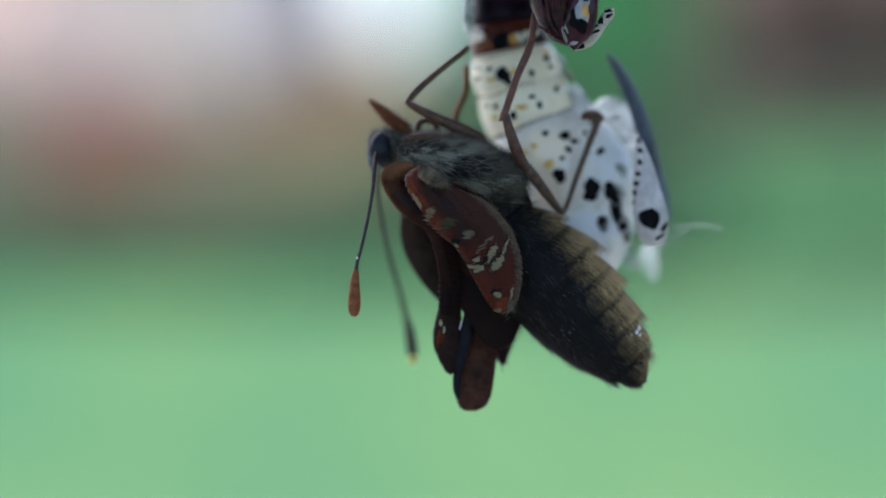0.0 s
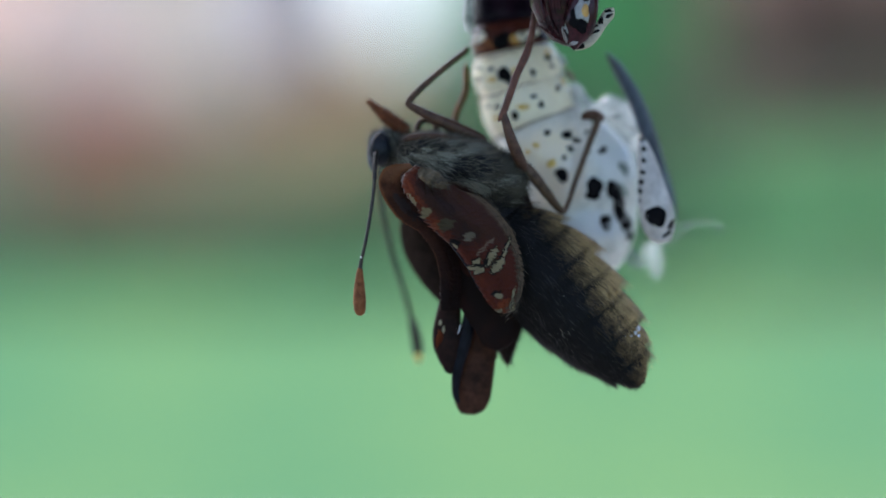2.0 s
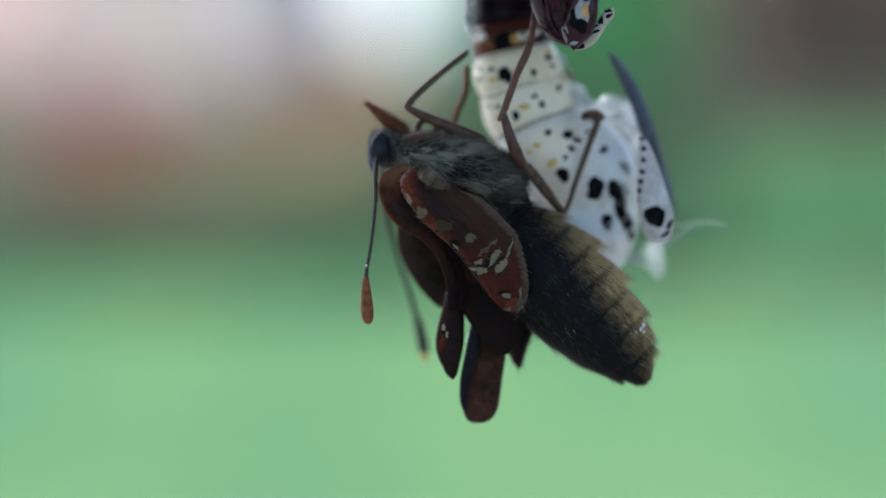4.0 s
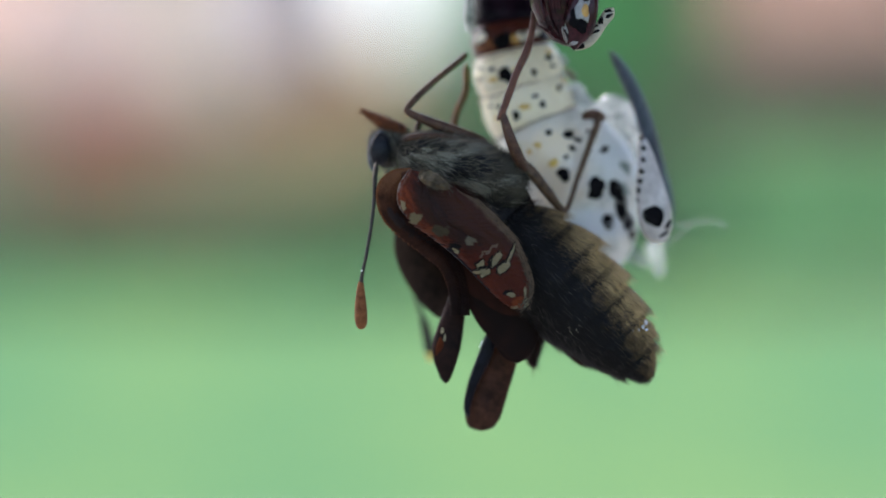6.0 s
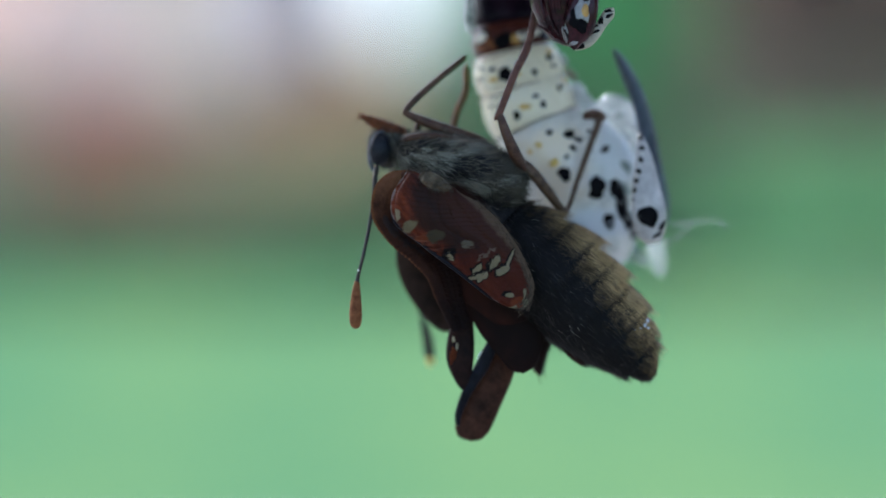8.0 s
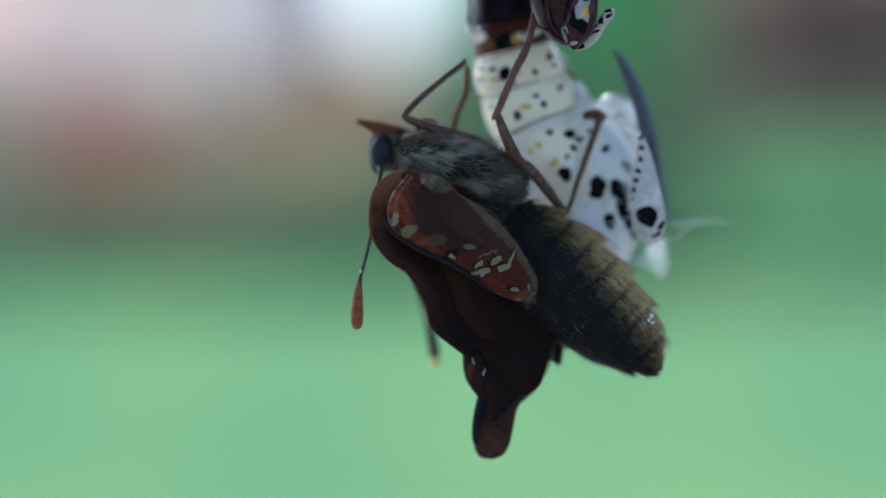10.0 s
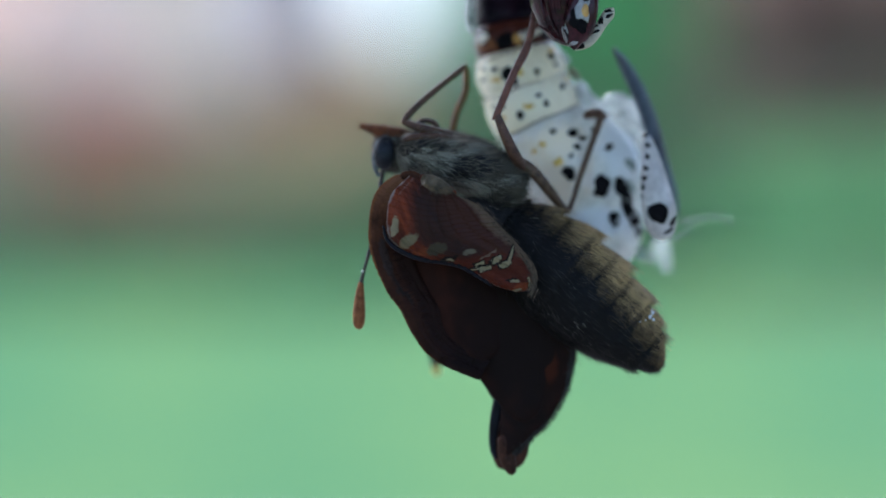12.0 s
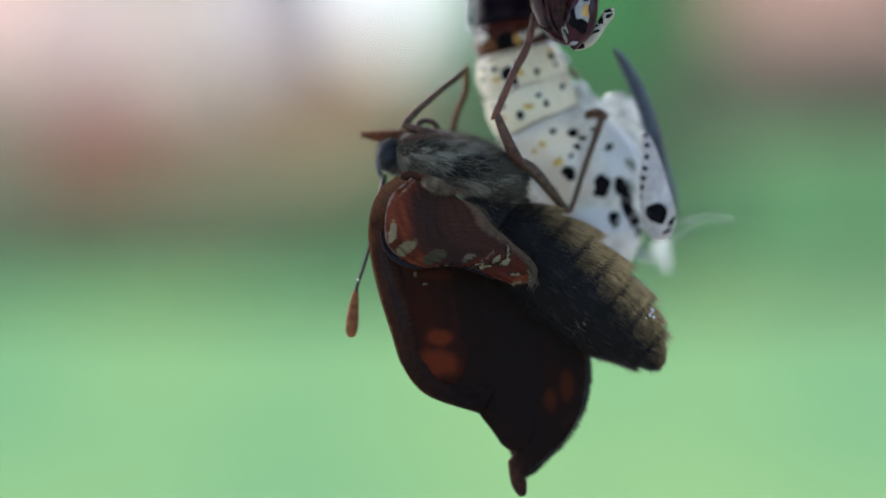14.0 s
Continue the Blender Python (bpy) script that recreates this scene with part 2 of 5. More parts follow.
def abdomen_coat(name, axis, back, reach, girth, rough, bump, strands=False):
    """Fur that turns from blue-black at the front and belly to tan along the back and at the end."""
    m = mat(name, (0.0088, 0.0082, 0.0082), (0.52, 0.35, 0.155), 1500, rough, bump, spec=0.12, lo=0.28, hi=0.95, strands=strands)
    n, ln = m.node_tree.nodes, m.node_tree.links
    ramp = next(x for x in n if x.type == "VALTORGB")
    mix = [x for x in n if x.type == "MIX"][-1]
    tc = next(x for x in n if x.type == "TEX_COORD")
    total = None
    for v, w in ((axis, 0.66 / reach), (back, 0.95 / girth)):
        d = n.new("ShaderNodeVectorMath")
        d.operation = "DOT_PRODUCT"
        d.inputs[1].default_value = tuple(x * w for x in v)
        ln.new(tc.outputs["Object"], d.inputs[0])
        a = n.new("ShaderNodeMath")
        a.operation = "ADD"
        ln.new(d.outputs["Value"], a.inputs[0])
        if total is None:
            a.inputs[1].default_value = -0.53
        else:
            ln.new(total, a.inputs[1])
        total = a.outputs[0]
    joint = n.new("ShaderNodeVectorMath")
    joint.operation = "DOT_PRODUCT"
    joint.inputs[1].default_value = tuple(x * 7.3 / (374 * U) for x in axis)
    ln.new(tc.outputs["Object"], joint.inputs[0])
    turn = n.new("ShaderNodeMath")
    turn.operation = "ADD"
    sway = n.new("ShaderNodeMath")
    sway.operation = "MULTIPLY_ADD"
    sway.inputs[1].default_value = 0.4
    sway.inputs[2].default_value = 0.59
    ln.new(mix.outputs[0], sway.inputs[0])
    ln.new(sway.outputs[0], turn.inputs[1])
    ln.new(joint.outputs["Value"], turn.inputs[0])
    fr = n.new("ShaderNodeMath")
    fr.operation = "FRACT"
    ln.new(turn.outputs[0], fr.inputs[0])
    band = n.new("ShaderNodeMapRange")
    band.interpolation_type = "SMOOTHSTEP"
    band.inputs["From Max"].default_value = 0.28
    band.inputs["To Min"].default_value, band.inputs["To Max"].default_value = -0.20, 0.03
    ln.new(fr.outputs[0], band.inputs["Value"])
    both = n.new("ShaderNodeMath")
    both.operation = "ADD"
    ln.new(total, both.inputs[0])
    ln.new(band.outputs[0], both.inputs[1])
    total = both.outputs[0]
    if strands:
        mix.inputs[0].default_value = 0.5
    wide = n.new("ShaderNodeMath")
    wide.operation = "MULTIPLY_ADD"
    wide.inputs[1].default_value = 0.85 if strands else 1.0
    wide.inputs[2].default_value = 0.06 if strands else 0.0
    ln.new(mix.outputs[0], wide.inputs[0])
    a = n.new("ShaderNodeMath")
    a.operation = "ADD"
    ln.new(total, a.inputs[0])
    ln.new(wide.outputs[0], a.inputs[1])
    ln.new(a.outputs[0], ramp.inputs["Fac"])
    e = ramp.color_ramp.elements.new(0.55)
    e.color = (0.108, 0.073, 0.035, 1)
    return m


# ================= shaping helpers =================
def spline(pts, n):
    """n samples of a smooth line through the rows of pts."""
    p = np.array(pts, float)
    if len(p) == 2:
        return p[0] + (p[1] - p[0]) * np.linspace(0, 1, n)[:, None]
    p = np.vstack([2 * p[0] - p[1], p, 2 * p[-1] - p[-2]])
    out = []
    for s in np.linspace(0, len(p) - 3 - 1e-6, n):
        i = int(s)
        t = s - i
        a, b, c, d = p[i:i + 4]
        out.append(0.5 * (2 * b + (c - a) * t + (2 * a - 5 * b + 4 * c - d) * t * t + (3 * b - a - 3 * c + d) * t ** 3))
    return np.array(out)


def loft(rows, rings=24, sides=16, cup=0.0, crumple=0.0, grain=40.0, seed=0, ridge=None, blunt=True):
    """A body along rows of (u, v, dep, half width in the plane, half depth). cup bends it towards the back across its width."""
    r = spline(rows, rings)
    bm = bmesh.new()
    loops = []
    c = np.array([at(*x[:3]) for x in r])
    tang = np.gradient(c, axis=0)
    for i in range(rings):
        t = Vector(tang[i]).normalized()
        side = t.cross(Vector((0, 1, 0))).normalized()
        deep = side.cross(t).normalized()
        if deep.y < 0:
            deep.negate()
        e = 1.0
        if blunt:
            s = i / (rings - 1)
            e = min(1.0, math.sqrt(max(0.0, 1 - (1 - min(s, 1 - s) / 0.10) ** 2)) if min(s, 1 - s) < 0.10 else 1.0)
        a, d = abs(r[i][3]) * e + 0.3, abs(r[i][4]) * e + 0.2
        loop = []
        for j in range(sides):
            q = 2 * math.pi * j / sides
            x, y = math.cos(q), math.sin(q)
            k = ridge(i / (rings - 1), x) if ridge else 1.0
            p = Vector(c[i]) + side * (a * k * x * U) + deep * ((d * k * y + cup * x * x) * U)
            if crumple:
                w = noise.noise(Vector((p.x, p.z, seed * 0.01)) / (grain * U)) + 0.5 * noise.noise(Vector((p.x, p.z, seed * 0.01 + 5)) / (grain * 0.4 * U))
                p.y += crumple * w * U
            loop.append(bm.verts.new(p))
        loops.append(loop)
    for a, b in zip(loops, loops[1:]):
        for j in range(sides):
            bm.faces.new((a[j], a[(j + 1) % sides], b[(j + 1) % sides], b[j]))
    bm.faces.new(loops[0][::-1])
    bm.faces.new(loops[-1])
    bmesh.ops.recalc_face_normals(bm, faces=bm.faces)
    return bm


def merge(*bms):
    out = bmesh.new()
    for b in bms:
        me = bpy.data.meshes.new("tmp")
        b.to_mesh(me)
        out.from_mesh(me)
        bpy.data.meshes.remove(me)
        b.free()
    return out


def place_of(ob):
    p = Vector((0, 0, 0))
    while ob:
        p += ob.location
        ob = ob.parent
    return p


def part(name, bm, material, parent=None, label="", pivot=None, flat=False):
    """Links a bmesh, made in the world's space, as one mesh object with its origin at the pivot, under a thing or a part."""
    base = place_of(parent) if parent else Vector((0, 0, 0))
    o = Vector(pivot) if pivot is not None else base
    bmesh.ops.translate(bm, verts=bm.verts, vec=-o)
    if not flat:
        for f in bm.faces:
            f.smooth = True
    me = bpy.data.meshes.new(name)
    bm.to_mesh(me)
    bm.free()
    me.materials.append(material)
    ob = new(name, me)
    ob.parent = parent
    ob.location = o - base
    if label:
        ob["label"] = label
    return ob


def thing(name, place, label, category, group="", kind=""):
    ob = new(name)
    ob.empty_display_size = 0.001
    ob.location = place
    return tagged(ob, label, category, group, kind)


def ray_tree(ob):
    """A tree of an unturned object's faces in the world's space."""
    p = place_of(ob)
    me = ob.data
    return BVHTree.FromPolygons([v.co + p for v in me.vertices], [tuple(f.vertices) for f in me.polygons])


EYE_AT = Vector((0, -DIST, EYE_H))


def mark(name, tree, u, v, ru, rv, turn, material, parent, proud=1.0, rough=0.15, n=14, label="", seed=0, square=2.0):
    """A thin raised patch that follows the surface below it."""
    rng = random.Random(int(u * 7 + v * 13 + seed))
    bm = bmesh.new()
    ph = [rng.uniform(0, 6.3) for _ in range(3)]
    ct, st = math.cos(radians(turn)), math.sin(radians(turn))

    def lay(x, y):
        uu, vv = u + x * ct + y * st, v - x * st + y * ct
        way = (at(uu, vv) - EYE_AT).normalized()
        hit = tree.ray_cast(EYE_AT, way)
        return hit[0] - way * (proud * U) if hit[0] is not None else None
    mid = lay(0, 0)
    if mid is None:
        bm.free()
        return None
    rings = []
    for f in (0.5, 0.92, 1.0):
        loop = []
        for j in range(n):
            q = 2 * math.pi * j / n
            w = (abs(math.cos(q)) ** square + abs(math.sin(q)) ** square) ** (-1 / square)
            w *= 1 + rough * (math.sin(2 * q + ph[0]) + 0.6 * math.sin(3 * q + ph[1]) + 0.4 * math.sin(5 * q + ph[2]))
            p = lay(ru * w * f * math.cos(q), rv * w * f * math.sin(q)) or mid.copy()
            if (p - mid).length > 3 * max(ru, rv) * U:
                p = mid.copy()
            if f == 1.0:
                p = p + Vector((0, 1, 0)) * (proud * 1.6 * U)
            loop.append(bm.verts.new(p))
        rings.append(loop)
    m0 = bm.verts.new(mid)
    for j in range(n):
        k = (j + 1) % n
        bm.faces.new((m0, rings[0][j], rings[0][k]))
        for a, b in zip(rings, rings[1:]):
            bm.faces.new((a[j], b[j], b[k], a[k]))
    bmesh.ops.recalc_face_normals(bm, faces=bm.faces)
    return part(name, bm, material, parent, label)


def hairs(ob, count, length, width, lie, lift, seed, keep=None, jitter=0.35):
    """Thin tapered hairs on the faces of ob, lying along the direction lie and lifted by lift along the normal."""
    rng = random.Random(seed)
    p0 = place_of(ob)
    me = ob.data
    faces = [f for f in me.polygons if keep is None or keep(f.center + p0, f.normal)]
    areas = np.cumsum([f.area for f in faces])
    bm = bmesh.new()
    for _ in range(count):
        f = faces[int(np.searchsorted(areas, rng.uniform(0, areas[-1] * 0.9999)))]
        vs = [me.vertices[i].co for i in f.vertices]
        if len(vs) == 4:
            x, y = rng.random(), rng.random()
            w = [(1 - x) * (1 - y), x * (1 - y), x * y, (1 - x) * y]
        else:
            w = [-math.log(rng.random() + 1e-9) for _ in vs]
        s = sum(w)
        p = p0 + sum((c * (x / s) for c, x in zip(vs, w)), Vector())
        nrm = f.normal
        d = (lie(p) if callable(lie) else Vector(lie)) + Vector((rng.gauss(0, 1), rng.gauss(0, 1), rng.gauss(0, 1))) * jitter
        d = (d - nrm * d.dot(nrm))
        d = (d.normalized() + nrm * lift * rng.uniform(0.4, 1.5)).normalized()
        ln = length * rng.uniform(0.5, 1.3) * U
        sd = d.cross(nrm).normalized() * (width * U)
        if sd.length < 1e-9:
            continue
        droop = -nrm * (ln * 0.12 * lift)
        a, b = bm.verts.new(p - sd - nrm * U), bm.verts.new(p + sd - nrm * U)
        c, e = bm.verts.new(p + d * ln * 0.55 + sd * 0.7), bm.verts.new(p + d * ln * 0.55 - sd * 0.7)
        tip = bm.verts.new(p + d * ln + droop)
        bm.faces.new((a, b, c, e))
        bm.faces.new((e, c, tip))
    return bm


# ================= the garden =================
def box_bm(x0, y0, z0, x1, y1, z1, bevel=0.0):
    bm = bmesh.new()
    bmesh.ops.create_cube(bm, size=1.0, matrix=Matrix.Translation(((x0 + x1) / 2, (y0 + y1) / 2, (z0 + z1) / 2)) @ Matrix.Diagonal((x1 - x0, y1 - y0, z1 - z0, 1)))
    if bevel:
        bmesh.ops.bevel(bm, geom=list(bm.edges), offset=bevel, segments=2, affect="EDGES")
    return bm


def ground():
    bm = bmesh.new()
    bmesh.ops.create_grid(bm, x_segments=60, y_segments=60, size=1.0)
    for v in bm.verts:
        x, y = v.co.x, v.co.y
        v.co = Vector((900 * x * abs(x), 900 * y * abs(y), 0))
        r = math.hypot(v.co.x, v.co.y)
        v.co.z = 0.03 * noise.noise(v.co * 0.15) if 14 < r < 60 else 0.0
    ob = part("ground", bm, M["lawn"])
    tagged(ob, "mown green lawn that reaches to the horizon", "lawn", kind="structure")


def rail():
    """The timber rail from which the chrysalis hangs, above the field of view, on two posts."""
    ob = thing("garden_rail", (0, 0, 0), "weathered timber rail on two square posts", "rail")
    top = at(784, -120).z
    part("crossbar", box_bm(-1.0, -0.007, top, 1.0, 0.012, top + 0.014, 0.002), M["timber"], ob)
    for x in (-0.97, 0.97):
        part("post", box_bm(x - 0.02, -0.02, -0.2, x + 0.02, 0.02, top, 0.003), M["timber"], ob)


FAR = 40.0
K = (FAR + DIST) / DIST * U


def far_x(u):
    return (u - 784) * K


def far_z(v):
    return EYE_H + (441 - v) * K


def foliage(x0, x1, z0, z1, y, thick, count, size, seed, lump=1.0):
    """A mass of leaves with an uneven outline."""
    rng = random.Random(seed)
    verts, faces = [], []
    clumps = [(rng.uniform(x0, x1), rng.uniform(z0, z1), rng.uniform(y - thick, y + thick), rng.uniform(0.35, 0.9) * lump) for _ in range(max(6, count // 90))]
    for i in range(count):
        cx, cz, cy, cr = clumps[i % len(clumps)]
        d = Vector((rng.gauss(0, 1), rng.gauss(0, 1), rng.gauss(0, 1))).normalized() * cr * rng.uniform(0.5, 1.0)
        p = Vector((cx, cy, max(cz, 0.1))) + d
        p.z = max(p.z, 0.05)
        a = Vector((rng.gauss(0, 1), rng.gauss(0, 1), rng.gauss(0, 1))).normalized()
        b = a.orthogonal().normalized()
        s = size * rng.uniform(0.6, 1.4)
        n = len(verts)
        verts += [p - a * s, p + b * s * 0.45, p + a * s, p - b * s * 0.45]
        faces.append((n, n + 1, n + 2, n + 3))
    bm = bmesh.new()
    vs = [bm.verts.new(v) for v in verts]
    for f in faces:
        bm.faces.new([vs[i] for i in f])
    return bm


def shrub(name, label, u0, u1, v_top, y, leaf, count, seed, z0=0.2, group=""):
    x0, x1, z1 = far_x(u0) * y / FAR, far_x(u1) * y / FAR, EYE_H + (far_z(v_top) - EYE_H) * y / FAR
    xm = (x0 + x1) / 2
    ob = thing(name, (xm, y, 0), label, name.replace("_", " "), group)
    rng = random.Random(seed)
    limbs = []
    for k in range(6):
        bm = bmesh.new()
        tip = Vector((rng.uniform(x0 * 0.8 + xm * 0.2, x1 * 0.8 + xm * 0.2), y + rng.uniform(-0.5, 0.5), z1 * rng.uniform(0.6, 0.95)))
        foot = Vector((xm + rng.uniform(-0.15, 0.15), y + rng.uniform(-0.1, 0.1), -0.1))
        d = tip - foot
        bmesh.ops.create_cone(bm, cap_ends=True, segments=8, radius1=0.11, radius2=0.025, depth=d.length, matrix=Matrix.Translation((foot + tip) / 2) @ d.to_track_quat("Z", "Y").to_matrix().to_4x4())
        limbs.append(bm)
    part("stem", merge(*limbs), M["bark"], ob)
    part("crown", foliage(x0, x1, min(z0, z1 * 0.6), z1, y, 0.8, count, 0.22, seed), leaf, ob, flat=True)
    return ob


def terrace():
    """The paved terrace on which the rail stands."""
    pave = part("pavement", box_bm(-9, -2.3, -0.2, 9, 4.5, 0.012), M["patio"])
    tagged(pave, "grey paved terrace beside the lawn", "pavement", kind="structure")


SLOPE, FOOT = 0.675, 36.0


def bank_y(v):
    """How far off the bank's face is met at height v of the plan."""
    return (EYE_H + FOOT * SLOPE) / (SLOPE - (441 - v) * K / FAR)


def bank():
    """A sloping bank behind the lawn."""
    bm = bmesh.new()
    bmesh.ops.create_grid(bm, x_segments=240, y_segments=40, size=1.0)
    for v in bm.verts:
        y = FOOT - 0.3 + (v.co.y + 1) * 8.5
        z = SLOPE * (y - FOOT)
        if far_x(572) < v.co.x * 30 < far_x(758):
            z = min(z, EYE_H + (441 - 34) * K / FAR * FOOT + 0.2)
        v.co = Vector((v.co.x * 30, y, z + 0.12 * noise.noise(Vector((v.co.x * 22, y * 0.7, 1)))))
    ob = part("bank", bm, M["bank"])
    tagged(ob, "sloping planted bank behind the lawn", "bank", kind="structure")


def bed(label, u0, u1, v0, v1, colour, seed, height=0.35):
    """A mounded flower bed on the bank, with loose blossoms and leaves over it."""
    ya, yb = bank_y(v1), bank_y(v0)
    ym = (ya + yb) / 2
    x0, x1 = (far_x(u) * ym / FAR for u in (u0, u1))
    rng = random.Random(seed)
    m = planting("planting", *colour)
    ob = thing("flower_bed", ((x0 + x1) / 2, ym, SLOPE * (ym - FOOT)), label, "flower bed")

    def top(a, b):
        """The mound's surface at a, b in -1..1."""
        wob = 0.10 * noise.noise(Vector((a * 2, b * 2, seed)))
        r = max(abs(a), abs(b)) + wob
        x, y = (x0 + x1) / 2 + a * (x1 - x0) / 2 * (1 + wob), ym + b * (yb - ya) / 2 * (1 + wob)
        h = height * (1 - max(0, r) ** 6) + 0.16 * noise.noise(Vector((x * 1.3, y * 1.3, seed)))
        return Vector((x, y - 0.4 * h, SLOPE * (y - FOOT) + max(-0.2, h)))
    n = 26
    grid = [[top(2 * i / n - 1, 2 * j / n - 1) for i in range(n + 1)] for j in range(n + 1)]
    bm = bmesh.new()
    vs = [[bm.verts.new(p) for p in row] for row in grid]
    for j in range(n):
        for i in range(n):
            bm.faces.new((vs[j][i], vs[j][i + 1], vs[j + 1][i + 1], vs[j + 1][i]))
    part("mound", bm, m, ob)
    bm = bmesh.new()
    for k in range(1500):
        p = top(rng.uniform(-1, 1), rng.uniform(-1, 1)) + Vector((0, -0.05, rng.uniform(0.0, 0.12)))
        a = Vector((rng.gauss(0, 1), rng.gauss(0, 1) - 0.3, rng.gauss(0, 0.6))).normalized()
        b = a.cross(Vector((rng.gauss(0, 0.4), -0.5 + rng.gauss(0, 0.4), 0.8))).normalized()
        sz = rng.uniform(0.06, 0.14)
        bm.faces.new([bm.verts.new(q) for q in (p - a * sz, p + b * sz * 0.5, p + a * sz, p - b * sz * 0.5)])
    part("blossom", bm, m, ob, flat=True)


def shade_bough_tree():
    """An added tree beside the bank: its brown bough stands in for shade there, and lifts where sun returns."""
    y = FOOT - 2.0
    k = y / FAR
    px = far_x(2060) * k
    ob = thing("tree", (px, y, 0), "added brown leaved tree whose low bough stands in for shade", "tree")
    hub = Vector((px, y, EYE_H + (far_z(-60) - EYE_H) * k))
    bm = bmesh.new()
    bmesh.ops.create_cone(bm, cap_ends=True, segments=14, radius1=0.3, radius2=0.16, depth=hub.z + 1.2, matrix=Matrix.Translation((px, y, (hub.z + 1.2) / 2 - 0.2)))
    part("trunk", bm, M["bark"], ob)
    part("crown", foliage(px - 1.2, px + 2.5, hub.z + 0.8, hub.z + 3.5, y, 1.6, 5000, 0.16, 33), M["leaf_shade"], ob, flat=True)
    tip = Vector((far_x(1290) * k, y, EYE_H + (far_z(-10) - EYE_H) * k))
    d = tip - hub
    limb_bm = bmesh.new()
    bmesh.ops.create_cone(limb_bm, cap_ends=True, segments=10, radius1=0.10, radius2=0.02, depth=d.length, matrix=Matrix.Translation((hub + tip) / 2) @ d.to_track_quat("Z", "Y").to_matrix().to_4x4())
    bough = part("bough", limb_bm, M["bark"], ob, "long low bough that stands in for shade", pivot=hub)
    part("leaf_mass", foliage(far_x(1310) * k, far_x(1900) * k, EYE_H + (far_z(110) - EYE_H) * k, EYE_H + (far_z(-130) - EYE_H) * k, y, 0.5, 6500, 0.13, 34, 0.8), M["leaf_shade"], bough, flat=True)
    return ob, bough, hub


def garden():
    ground()
    terrace()
    rail()
    bank()
    bed("bed of salmon pink blossom on a planted bank", -420, 60, -330, 165, (0.7, 0.49, 0.385), 1)
    bed("bed of pale pink blossom on a planted bank", 60, 270, -330, 170, (0.63, 0.515, 0.44), 12)
    bed("bed of peach blossom on a planted bank", 270, 470, -330, 185, (0.63, 0.55, 0.455), 2)
    bed("bed of lilac flowers on a planted bank", 470, 576, -330, 110, (0.72, 0.66, 0.67), 3)
    bed("bed of pale blue flowers on a planted bank", 756, 812, -330, 70, (0.55, 0.64, 0.62), 13)
    bed("bed of grey-green low shrubs on a planted bank", -420, 75, 165, 470, (0.25, 0.235, 0.15), 14)
    bed("bed of dull red flowers on a planted bank", 75, 270, 175, 405, (0.46, 0.235, 0.16), 4)
    bed("bed of brown and olive low shrubs on a planted bank", 265, 500, 190, 470, (0.36, 0.28, 0.17), 5)
    bed("bed of olive low shrubs on a planted bank", 495, 720, 115, 360, (0.46, 0.33, 0.195), 6)
    bed("bed of green low shrubs on a planted bank", 495, 760, 350, 480, (0.25, 0.325, 0.16), 15)
    bed("bed of fresh green leaves on a planted bank", 800, 1215, -330, 190, (0.057, 0.163, 0.057), 7)
    bed("bed of dark green leaves on a planted bank", 720, 1290, 185, 440, (0.083, 0.125, 0.07), 8)
    bed("bed of orange-pink flowers on a planted bank", 1250, 1950, -330, 75, (0.42, 0.27, 0.2), 9)
    bed("bed of grey-brown low shrubs on a planted bank", 1210, 1950, 75, 310, (0.108, 0.1, 0.074), 10)
    bed("bed of mid green leaves on a planted bank", 1250, 1950, 295, 470, (0.20, 0.41, 0.18), 11)
    shrub("hedge", "low dark green clipped hedge across the lawn", -500, 620, 468, FOOT - 0.9, M["leaf_dark"], 6000, 3)
    shrub("hedge", "low dark green clipped hedge along the lawn's end", 640, 1180, 438, FOOT - 1.2, M["leaf_dark"], 5000, 8)


garden()
TREE, BOUGH, BOUGH_HUB = shade_bough_tree()

# ================= the chrysalis that has opened =================
def spots(tree, parent, rows, material, name, proud=1.2, rough=0.15):
    for u, v, ru, rv, turn in rows:
        mark(name, tree, u, v, ru, rv, turn, material, parent, proud, rough)


